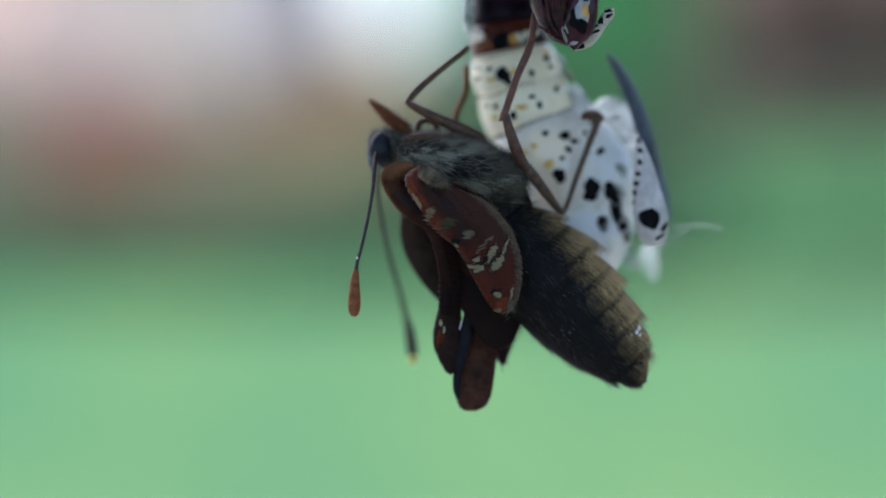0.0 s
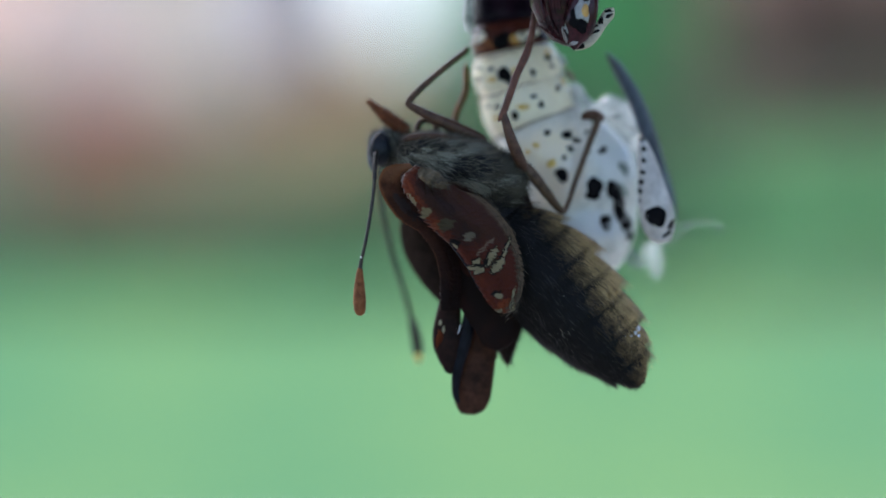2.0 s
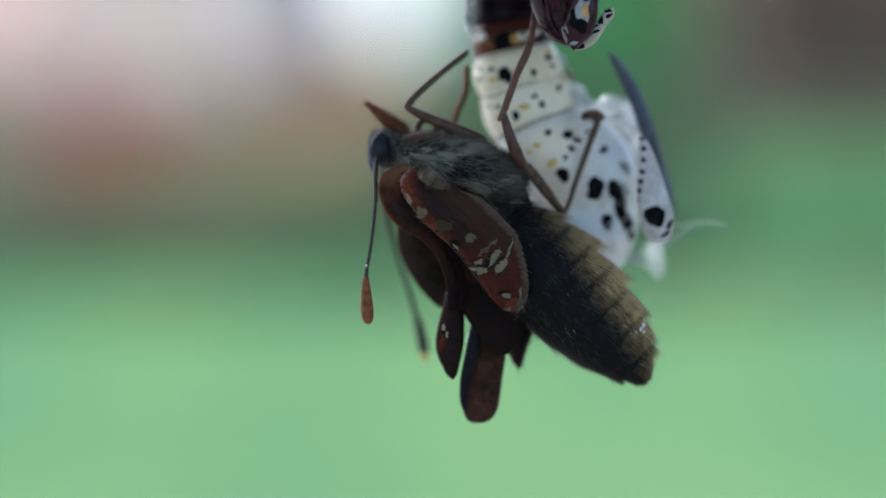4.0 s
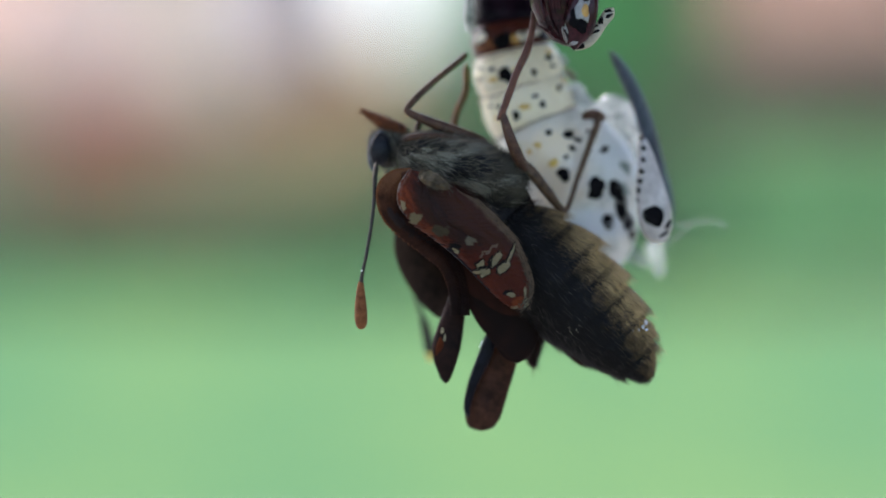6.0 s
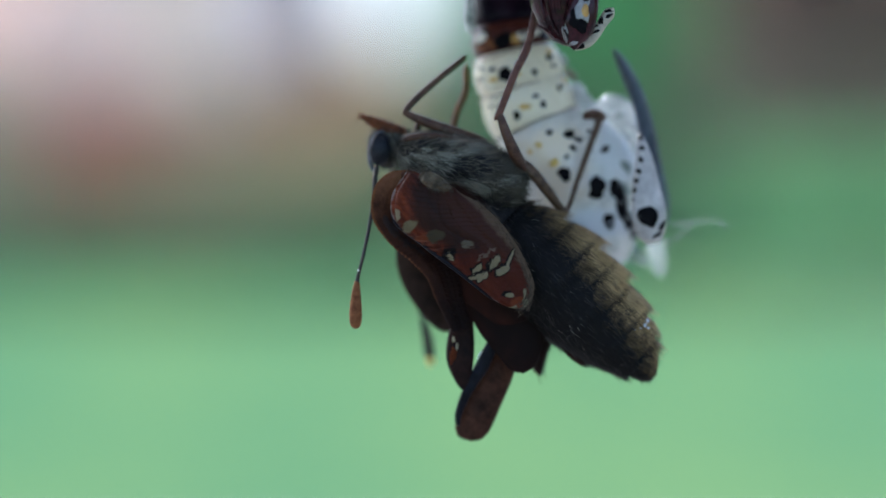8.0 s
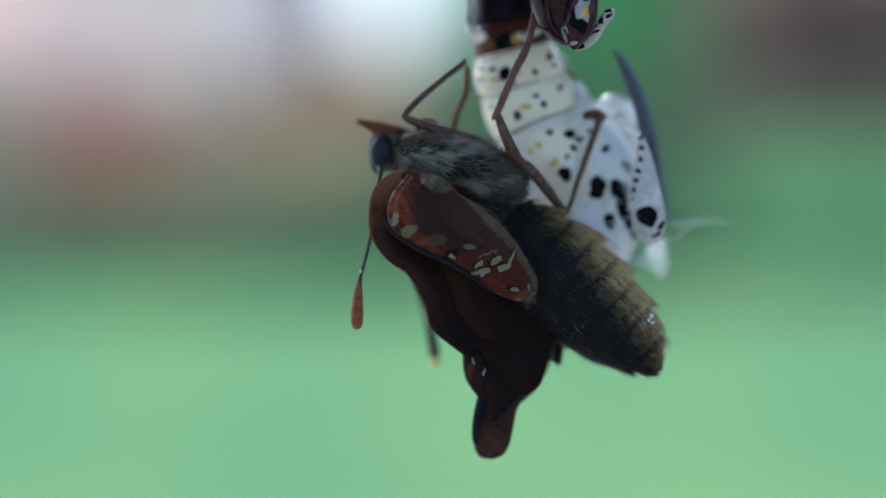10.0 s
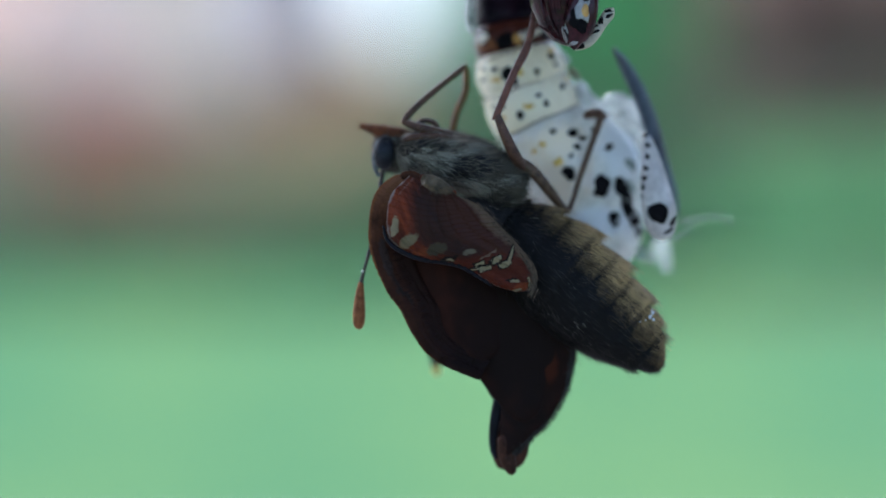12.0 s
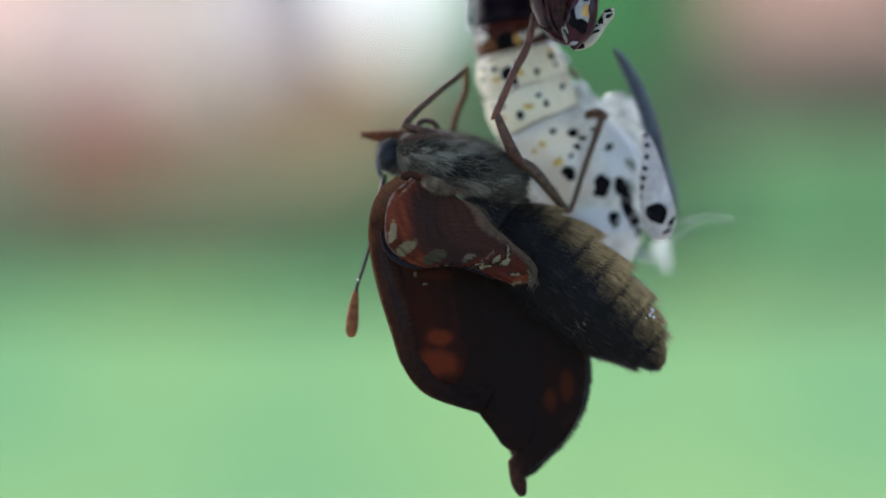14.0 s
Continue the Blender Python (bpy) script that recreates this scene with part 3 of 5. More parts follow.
def chrysalis():
    ob = thing("chrysalis", at(893, -110, 130), "split white chrysalis shell with black and yellow spots", "chrysalis")
    D = 250
    segs = [
        ("abdomen_segment", [(892, -120, D, 22, 22), (892, -60, D, 52, 52), (893, 0, D, 60, 60), (897, 52, D, 68, 68)], "shell_dark", "dark glossy upper segment"),
        ("abdomen_segment", [(898, 38, D - 2, 66, 66), (902, 70, D - 2, 74, 74), (905, 100, D - 2, 70, 70)], "shell_brown", "red-brown banded segment"),
        ("abdomen_segment", [(905, 84, D - 4, 68, 68), (912, 120, D - 4, 84, 84), (920, 162, D - 4, 80, 80)], "shell_cream", ""),
        ("abdomen_segment", [(920, 146, D - 6, 78, 78), (930, 184, D - 6, 88, 88), (945, 226, D - 6, 82, 82)], "shell_cream", ""),
    ]
    for nm, rows, m, lab in segs:
        s = part(nm, loft(rows, 18, 32, crumple=1.5, grain=30), M[m], ob, lab)
        tr = ray_tree(s)
        if m == "shell_brown":
            spots(tr, s, [(886, 74, 17, 18, 15), (922, 58, 4, 4, 0), (933, 70, 5, 5, 0), (958, 66, 7, 9, 20), (855, 55, 8, 4, -20)], M["black"], "black_spot")
            spots(tr, s, [(848, 66, 9, 11, -30), (930, 62, 20, 11, 10)], M["shell_cream"], "cream_spot", 0.6, 0.25)
            spots(tr, s, [(864, 77, 7, 13, 30), (850, 85, 12, 5, -25)], M["orange"], "orange_spot", 0.8)
            spots(tr, s, [(908, 70, 8, 10, 0)], M["amber"], "amber_spot")
        elif m == "shell_cream" and rows[0][1] < 100:
            spots(tr, s, [(890, 132, 13, 15, -30), (900, 145, 7, 9, 0), (941, 129, 6, 6, 0), (866, 122, 6, 4, 0), (846, 120, 5, 3, 0), (845, 140, 5, 3, 0), (968, 103, 6, 7, 30), (975, 118, 5, 4, 0)], M["black"], "black_spot")
            spots(tr, s, [(868, 141, 8, 5, 0), (910, 128, 7, 8, 20), (968, 92, 7, 5, 30)], M["yellow"], "yellow_spot")
        elif m == "shell_cream":
            spots(tr, s, [(985, 157, 5, 6, 0), (942, 171, 6, 4, 20), (955, 186, 6, 6, 0), (877, 189, 6, 4, 0), (862, 188, 4, 3, 0), (908, 205, 7, 9, -20), (1000, 128, 5, 9, 0)], M["black"], "black_spot")
            spots(tr, s, [(923, 190, 10, 6, 0), (876, 209, 7, 4, 0), (995, 143, 6, 8, 0)], M["yellow"], "yellow_spot")
    for u, v, r, du, dv in ((903, 97, 75, 0.2, 1), (919, 158, 83, 0.28, 1), (941, 220, 85, 0.4, 1)):
        axis = Vector((du, 0, -dv)).normalized()
        side = axis.cross(Vector((0, 1, 0))).normalized()
        bm = bmesh.new()
        loops = []
        for i in range(48):
            q = 2 * math.pi * i / 48
            out = side * math.cos(q) + Vector((0, 1, 0)) * math.sin(q)
            c = at(u, v, D - 4) + out * (r * U)
            loops.append([bm.verts.new(c + out * (2.0 * U * math.cos(w)) + axis * (1.6 * U * math.sin(w) + 1.5 * U * math.sin(5 * q))) for w in (0, 1.05, 2.1, 3.14, 4.19, 5.24)])
        for i in range(48):
            a, b = loops[i], loops[(i + 1) % 48]
            for j in range(6):
                bm.faces.new((a[j], a[(j + 1) % 6], b[(j + 1) % 6], b[j]))
        part("seam", bm, M["seam"], ob, "thin brownish seam between segments")
    body = part("thorax_case", loft([(940, 205, D - 8, 76, 76), (960, 250, D - 8, 98, 92), (1000, 310, D, 122, 100), (1030, 380, D, 112, 90), (1062, 445, D, 70, 62), (1085, 480, D, 24, 24)], 48, 56, crumple=8, grain=30, seed=3), blotched(M["shell_white"], "blotched_shell", place_of(ob), [(1085, 270, D - 90, 36, 70, (0.66, 0.71, 0.73)), (1050, 400, D - 90, 60, 26, (0.62, 0.68, 0.74)), (960, 260, D - 90, 50, 40, (0.86, 0.78, 0.60)), (1020, 300, D - 90, 14, 50, (0.60, 0.55, 0.48)), (975, 330, D - 90, 34, 40, (0.74, 0.66, 0.54))], 0.6), ob, "pale wing and thorax case")
    tr = ray_tree(body)
    spots(tr, body, [(965, 236, 7, 5, 0), (1000, 240, 11, 8, 30), (1016, 250, 8, 5, 0), (1006, 265, 7, 6, 0), (1063, 268, 9, 6, 20), (990, 311, 13, 13, 20), (1048, 331, 14, 18, 0), (1045, 347, 17, 9, 0),
                     (1081, 338, 13, 18, -20), (1090, 368, 12, 24, 8), (1102, 396, 10, 23, 24), (1112, 424, 7, 22, 12), (1118, 454, 10, 20, 10), (1067, 395, 12, 13, 0), (1050, 214, 9, 8, 0), (995, 280, 5, 4, 0), (1035, 235, 5, 4, 0)], M["black"], "black_spot")
    spots(tr, body, [(945, 258, 8, 5, 0), (972, 290, 8, 10, 0), (930, 270, 6, 4, 0)], M["yellow"], "yellow_spot")
    spots(tr, body, [(1108, 262, 13, 7, -10), (1100, 300, 8, 14, 10), (1086, 232, 9, 12, 0), (1098, 340, 6, 14, 0)], M["window"], "thin_window", 0.8, 0.3)
    for k, (u, v, r) in enumerate(((990, 104, 9), (1006, 132, 8), (1022, 158, 9), (1012, 168, 6))):
        part("spiracle_bump", loft([(u - r, v - r, D - 26, 3, 4), (u - r * 0.3, v - r * 0.2, D - 32, r * 0.7, 7), (u + r * 0.5, v + r * 0.7, D - 28, r * 0.6, 6), (u + r, v + r * 1.4, D - 20, 2, 3)], 14, 12, crumple=2.5, grain=7), M["shell_thin" if k % 2 == 0 else "seam"], ob, "small raised bump on the shell")
    part("torn_rim", merge(loft([(1010, 150, D - 30, 8, 8), (1022, 175, D - 40, 14, 10), (1050, 200, D - 40, 16, 10), (1080, 190, D - 30, 20, 8), (1105, 205, D - 30, 16, 6), (1128, 245, D - 30, 7, 5)], 30, 16, crumple=12, grain=11),
                           loft([(1095, 190, D + 20, 30, 6), (1105, 240, D + 25, 40, 6), (1095, 300, D + 25, 40, 6), (1090, 350, D + 20, 26, 6)], 30, 26, cup=14, crumple=14, grain=16)), M["shell_thin"], ob, "thin translucent torn shell")
    part("tip_flake", merge(loft([(1092, 440, D, 14, 4), (1116, 462, D + 10, 13, 4), (1136, 476, D + 20, 6, 3)], 26, 22, crumple=10, grain=9),
                            loft([(1146, 430, D + 40, 20, 1), (1150, 458, D + 70, 17, 1), (1156, 486, D + 90, 11, 1), (1152, 497, D + 90, 5, 1)], 26, 22, crumple=14, grain=8)), M["film"], ob, "thin translucent torn shell")
    part("rim_film", loft([(836, -40, D - 50, 6, 5), (830, 0, D - 52, 9, 6), (828, 30, D - 54, 10, 6), (830, 58, D - 54, 6, 4)], 20, 16, crumple=3, grain=14), M["shell_thin"], ob, "pale translucent film at the edge")
    blade = part("back_flap", loft([(1074, 92, D - 60, 3, 3), (1095, 125, D - 55, 10, 4), (1120, 175, D - 50, 13, 4), (1142, 240, D - 40, 14, 5), (1162, 310, D - 30, 12, 5), (1178, 360, D - 20, 9, 5), (1180, 405, D + 5, 6, 4)], 36, 14, cup=6), M["shell_blue"], ob, "grey-blue curved strip of shell", pivot=at(1120, 190, 110))
    flap = part("antenna_case", loft([(1128, 240, D - 130, 6, 4), (1138, 290, D - 137, 17, 6), (1145, 340, D - 142, 26, 8), (1152, 385, D - 145, 31, 9), (1154, 415, D - 142, 27, 7), (1150, 436, D - 137, 15, 5)], 26, 20, cup=3, crumple=2, grain=14), M["shell_flap"], ob, "white shell flap with a row of black dots", pivot=at(1120, 190, 110))
    tr = ray_tree(flap)
    spots(tr, flap, [(1131, 249, 7, 5, 0), (1133, 267, 5, 5, 0), (1132, 287, 5, 5, 0), (1129, 308, 5, 5, 0), (1126, 325, 5, 5, 0), (1123, 341, 5, 5, 0), (1121, 358, 3, 4, 0), (1150, 387, 18, 22, 0), (1176, 402, 5, 9, -30), (1170, 418, 13, 3.5, 34), (1136, 431, 9, 4, -12)], M["black"], "black_spot")
    part("silk_thread", merge(loft([(1170, 405, 230, 2.5, 0.5), (1210, 402, 240, 4, 0.5), (1250, 398, 250, 3, 0.5), (1278, 410, 250, 6, 0.5)], 24, 10, crumple=4, grain=12),
                              loft([(1165, 440, 230, 4, 0.5), (1190, 425, 240, 3, 0.5), (1215, 405, 245, 2, 0.4)], 20, 10, crumple=3, grain=10)), M["silk"], ob, "pale wisps of silk")
    return ob


def chrysalis_front():
    ob = thing("chrysalis", at(985, -115, 0), "glossy maroon chrysalis with an open white spotted lid", "chrysalis")
    body = part("abdomen_segment", loft([(980, -118, 0, 14, 14), (985, -60, 0, 52, 50), (992, 0, 0, 54, 50), (1004, 45, 0, 42, 40), (1022, 82, 0, 12, 12)], 30, 32, crumple=1, ridge=lambda s, x: 1 + 0.02 * math.sin(s * 40)), M["shell_maroon"], ob)
    tr = ray_tree(body)
    spots(tr, body, [(1000, 60, 5, 16, 15)], M["pale_mark"], "pale_spot", 1.0)
    for k in range(5):
        x = 950 + 11 * k
        part("ridge", loft([(x + 4, -70, -50 + 3 * abs(k - 3), 2.5, 3), (x + 5, -10, -52 + 3 * abs(k - 3), 2.8, 3), (x + 14, 36, -42 + 2 * k, 2.4, 3), (x + 30, 66, -28 + 2 * k, 1.5, 2)], 24, 8), M["shell_maroon"], body)
    lid = part("lid", loft([(1040, -50, -44, 16, 6), (1034, -5, -58, 26, 8), (1026, 40, -62, 28, 8), (1018, 70, -56, 20, 6), (1016, 90, -46, 7, 4)], 26, 22, cup=8), M["shell_maroon"], ob, "dark lid with pale and orange blotches")
    tr = ray_tree(lid)
    spots(tr, lid, [(1032, 14, 16, 30, -6), (1000, 58, 5, 20, 14), (1012, 78, 10, 4, 20)], M["pale_mark"], "pale_spot", 0.8, 0.25)
    spots(tr, lid, [(1036, 19, 7.5, 11, 0)], M["amber"], "orange_spot", 1.8)
    spots(tr, lid, [(1020, 40, 13, 11, 20), (1030, 48, 13, 10, -10), (1014, 26, 5, 10, 0), (1040, -4, 8, 6, 0), (1003, 62, 2.5, 10, 14)], M["black"], "black_spot", 1.6, 0.25)
    rim = part("rim", loft([(1086, 14, -18, 3, 3), (1079, 23, -24, 10, 4), (1066, 41, -30, 9, 4), (1055, 60, -34, 8, 4), (1040, 77, -34, 7, 4), (1014, 88, -30, 4, 3)], 34, 16, cup=3, crumple=1.5, grain=8), M["rim"], ob, "creamy papery rim with black blotches")
    tr = ray_tree(rim)
    spots(tr, rim, [(1075, 18, 10, 6, 8), (1078, 28, 8, 3, 20), (1063, 36, 5, 9, 15), (1054, 46, 4, 3, 0), (1055, 56, 7, 3, 35), (1024, 84, 13, 5.5, 12)], M["black"], "black_spot", 1.2, 0.25)


SHELL = chrysalis()
chrysalis_front()

# ================= the butterfly =================
BUG = thing("butterfly", at(830, 300, 80), "newly emerged dark butterfly with crumpled brick-red wings", "butterfly")
MOVING = {}


def keyed(name, ob, u, v, dep, rows):
    """Remember a part's path: rows of seconds, plan point of its pivot, and its turn in degrees against the clock."""
    MOVING[name] = (ob, dep, rows)


def limb(name, rows, label="", m="leg", pivot=None, rings=24):
    ob = part(name, loft(rows, rings, 10, crumple=0.6, grain=12), M[m], BUG, label, pivot)
    if "leg" in name:
        way = (at(*rows[-1][:3]) - at(*rows[0][:3])).normalized()
        part("bristle", hairs(ob, 160, 8, 0.4, way, 0.5, len(name) + int(rows[0][0])), M["hair_tan"], ob, "fine pale bristles", flat=True)
    return ob


def body():
    th = part("thorax", loft([(700, 268, 95, 26, 30), (740, 272, 80, 40, 48), (800, 286, 70, 50, 60), (855, 306, 65, 50, 60), (883, 335, 65, 42, 55), (900, 368, 70, 34, 48)], 30, 28, crumple=5, grain=22), M["fur_grey"], BUG, "dark grey furry thorax")
    streaks = [((690, 284), (745, 272)), ((745, 272), (795, 276)), ((785, 282), (840, 256)), ((700, 292), (780, 288)), ((802, 314), (850, 334)), ((850, 334), (905, 308)), ((810, 332), (850, 338)), ((845, 350), (888, 382))]

    def pale_streak(p, n):
        for a, b in streaks:
            a, b = at(*a, 20), at(*b, 20)
            q = Vector((p.x, 20 * U, p.z))
            k = max(0, min(1, (q - a).dot(b - a) / (b - a).length_squared))
            if (q - a - (b - a) * k).length < (5 + 6 * noise.noise(p / (12 * U))) * U and p.y < 80 * U:
                return True
        return noise.noise(p / (14 * U)) > 0.60
    lie = Vector((0.9, 0, -0.2))
    edge = at(872, 320, 20).x
    part("hair", hairs(th, 6000, 28, 0.5, lie, 0.3, 2, keep=lambda p, n: p.x < edge), M["hair_thorax"], th, flat=True)
    part("short_hair", hairs(th, 1500, 11, 0.5, lie, 0.3, 41, keep=lambda p, n: p.x > edge), M["hair_dark"], th, "short dark hair", flat=True)
    part("pale_hair", hairs(th, 2000, 30, 0.5, lie, 0.27, 3, keep=pale_streak, jitter=0.2), M["hair_pale"], th, "pale grey streaks of hair", flat=True)
    pools = ((838, 288, 44, 15), (806, 304, 22, 14), (752, 258, 24, 6), (722, 294, 14, 6), (868, 350, 22, 16), (775, 300, 16, 10))

    def dark_pool(p, n):
        return p.y < 80 * U and any(((p.x - at(u, v).x) / (a * U)) ** 2 + ((p.z - at(u, v).z) / (b * U)) ** 2 < 1 + 0.8 * noise.noise(p / (10 * U)) for u, v, a, b in pools)
    part("black_hair", hairs(th, 2200, 20, 0.6, lie, 0.36, 42, keep=dark_pool, jitter=0.2), M["hair_black"], th, "patches of blue-black hair", flat=True)
    clump = at(902, 318, 14)
    part("tan_hair", hairs(th, 1500, 30, 0.5, Vector((0.8, 0, 0.3)), 0.5, 4, keep=lambda p, n: (p - clump).length < 48 * U), M["tegula_hair"], th, "brownish tuft at the leg roots", flat=True)
    root = part("leg_root", loft([(868, 286, 60, 22, 24), (898, 296, 54, 24, 24), (922, 308, 50, 18, 18), (936, 318, 50, 9, 10)], 18, 18, crumple=5, grain=14), M["fur_grey"], BUG, "brown tufted leg roots")
    part("hair", hairs(root, 900, 17, 0.5, Vector((0.8, -0.2, -0.1)), 0.4, 43), M["tegula_hair"], root, flat=True)
    teg = part("tegula", loft([(744, 304, -66, 6, 5), (756, 312, -70, 12, 6), (774, 322, -72, 12, 6), (796, 334, -66, 5, 4)], 24, 18, crumple=8, grain=9), M["tegula"], BUG, "beige scaly cap at the wing root", at(760, 316, -60))
    part("hair", hairs(teg, 260, 16, 0.5, Vector((0.8, 0, -0.5)), 0.3, 31), M["tegula_hair"], teg, flat=True)
    keyed("tegula", teg, 760, 316, -60, [(0, 757, 312, 0), (3, 757, 313, 0), (6.5, 759, 317, 2), (10.3, 762, 322, 4), (14, 764, 327, 6)])

    def seg(s, x):
        k = (s * 7.3 + 0.15) % 1
        return 0.985 + 0.035 * x - (0.13 + 0.14 * s) * (0.58 + 0.42 * x) * (1 - k ** 0.8) if 0.05 < s < 0.97 else 0.95
    axis = (at(1130, 660, 55) - at(905, 425, 66)).normalized()
    up = Vector((0.72, 0.0, 0.69))
    skin = abdomen_coat("abdomen_skin", axis, up, 330 * U, 95 * U, 0.8, 0.5)
    coat = abdomen_coat("abdomen_hair", axis, up, 330 * U, 95 * U, 0.5, 0, True)
    flank = lambda p, n: n.dot(axis) < 0.42
    ab = part("abdomen", loft([(872, 395, 70, 56, 58), (905, 425, 66, 82, 82), (965, 482, 60, 102, 96), (1026, 549, 56, 97, 92), (1080, 607, 54, 77, 72), (1107, 641, 54, 55, 54), (1122, 660, 54, 43, 42)], 110, 40, crumple=3, grain=30, ridge=seg), skin, BUG, "fat furry segmented abdomen, dark in front and tan behind", pivot=at(915, 400, 66))
    part("hair", hairs(ab, 17000, 25, 0.45, axis, 0.06, 5, jitter=0.2, keep=flank), coat, ab, flat=True)
    start, run = at(872, 395, 70), (at(1128, 668, 54) - at(872, 395, 70)).length

    def ring_edge(p, n):
        k = ((p - start).dot(axis) / run * 7.3 + 0.15) % 1
        return k > 0.80 and n.dot(up) > -0.25 and n.dot(axis) < 0.5
    part("segment_fringe", hairs(ab, 2600, 13, 0.6, axis, 0.10, 15, jitter=0.25, keep=ring_edge), coat, ab, "tufted hair along the segment edges", flat=True)
    part("dark_hair", hairs(ab, 2000, 26, 0.5, axis, 0.1, 6, jitter=0.16, keep=flank), M["hair_dark"], ab, "long dark hair", flat=True)
    # Pale colour on a few hairs paints the silvery highlights of dark fur.
    part("pale_hair", hairs(ab, 110, 14, 0.35, axis, 0.10, 25, jitter=0.3, keep=lambda p, n: n.y < 0.1 and noise.noise(p / (26 * U)) > 0.30), M["hair_grey"], ab, "scattered pale hair in place of glints on the fur", flat=True)
    part("belly_hair", hairs(ab, 900, 24, 0.5, axis, 0.45, 7, keep=lambda p, n: n.dot(up) < -0.6), M["hair_dark"], ab, "long dark hair", flat=True)
    waist = part("waist", loft([(838, 330, 72, 30, 38), (866, 370, 72, 46, 52), (905, 418, 70, 68, 70), (930, 447, 68, 68, 70)], 26, 28, crumple=4, grain=24), M["fur_dark"], BUG, "blue-black furry waist")
    part("hair", hairs(waist, 2600, 20, 0.55, axis, 0.2, 35), M["hair_dark"], waist, flat=True)
    tail = at(1104, 638, 54)
    part("tail_tuft", hairs(ab, 700, 14, 0.5, axis, 0.2, 10, keep=lambda p, n: (p - tail).dot(axis) > 0), coat, ab, "short tan tuft", flat=True)
    tip = part("tail_tip", loft([(1088, 596, 54, 50, 46), (1107, 636, 54, 43, 42), (1121, 664, 54, 29, 30), (1129, 686, 54, 11, 14)], 22, 24, crumple=4, grain=14), skin, ab, "blunt tan tail end")
    part("tail_tip_hair", hairs(tip, 1800, 15, 0.55, Vector((0.42, 0, -0.9)), 0.10, 11), coat, ab, "short tan hair", flat=True)
    tr = ray_tree(ab)
    rng = random.Random(4)
    for k in range(7):
        q = k / 6
        # White beads painted as glints near the abdomen's end.
        mark("wet_bead", tr, 1134 - 22 * q * q + rng.uniform(-5, 5), 582 + 16 * q + rng.uniform(-5, 5), 4.5 - 3 * q, 3.4 - 2 * q, 40, M["wet"], ab, 7.0, n=8)
    head = part("head", loft([(655, 268, 105, 18, 26), (672, 264, 105, 34, 36), (700, 264, 100, 34, 36), (718, 268, 95, 28, 30)], 18, 24, crumple=3, grain=16), M["fur_grey"], BUG, "furry grey head", at(700, 268, 100))
    keyed("head", head, 700, 268, 100, [(0, 700, 268, 0), (8.2, 700, 268, 0), (10.3, 704, 272, 0), (11, 705, 273, 0), (12.5, 710, 277, -1), (14, 715, 280, -2)])
    part("hair", hairs(head, 900, 16, 0.6, Vector((-0.3, 0, 0.6)), 0.6, 9), M["hair_grey"], head, flat=True)
    part("eye", loft([(677, 236, 80, 9, 8), (674, 253, 70, 18, 14), (672, 272, 68, 19, 15), (669, 293, 76, 10, 9)], 20, 24), M["eye"], head, "dark bluish compound eye")
    part("eye_rim", loft([(682, 232, 84, 4, 4), (664, 242, 84, 5, 4), (655, 266, 84, 5, 4), (656, 290, 86, 4, 3), (664, 306, 92, 3, 3)], 24, 12, crumple=1, grain=9), M["eye_rim"], head, "pale grey-blue rim of scales round the eye")
    pal = limb("palp", [(728, 234, 90, 10, 9), (706, 221, 90, 12, 10), (685, 204, 90, 10, 9), (668, 189, 90, 6, 6), (657, 177, 90, 2.5, 2.5)], "reddish-brown hairy palp", "palp", at(722, 232, 90))
    part("hair", hairs(pal, 500, 15, 0.45, Vector((-0.8, 0, 0.6)), 0.35, 8), M["palp_hair"], pal, flat=True)
    keyed("palp", pal, 722, 232, 90, [(0, 722, 232, 0), (1.5, 720, 232, 1), (3, 718, 232, 1), (5.3, 716, 233, 9), (6.5, 716, 236, 14), (8.2, 716, 239, 16), (10.3, 716, 240, 23), (11, 718, 240, 25), (12.5, 722, 242, 28), (14, 726, 243, 36)])
    limb("proboscis", [(735, 235, 85, 6, 6), (745, 215, 80, 5, 5), (768, 218, 80, 5, 5), (775, 235, 80, 5, 5)], "coiled dark proboscis")
    limb("labrum", [(712, 248, 44, 4, 5), (735, 243, 38, 6, 7), (775, 242, 38, 6, 7), (815, 247, 40, 4, 5)], "dark reddish-brown mouthpart", "leg")


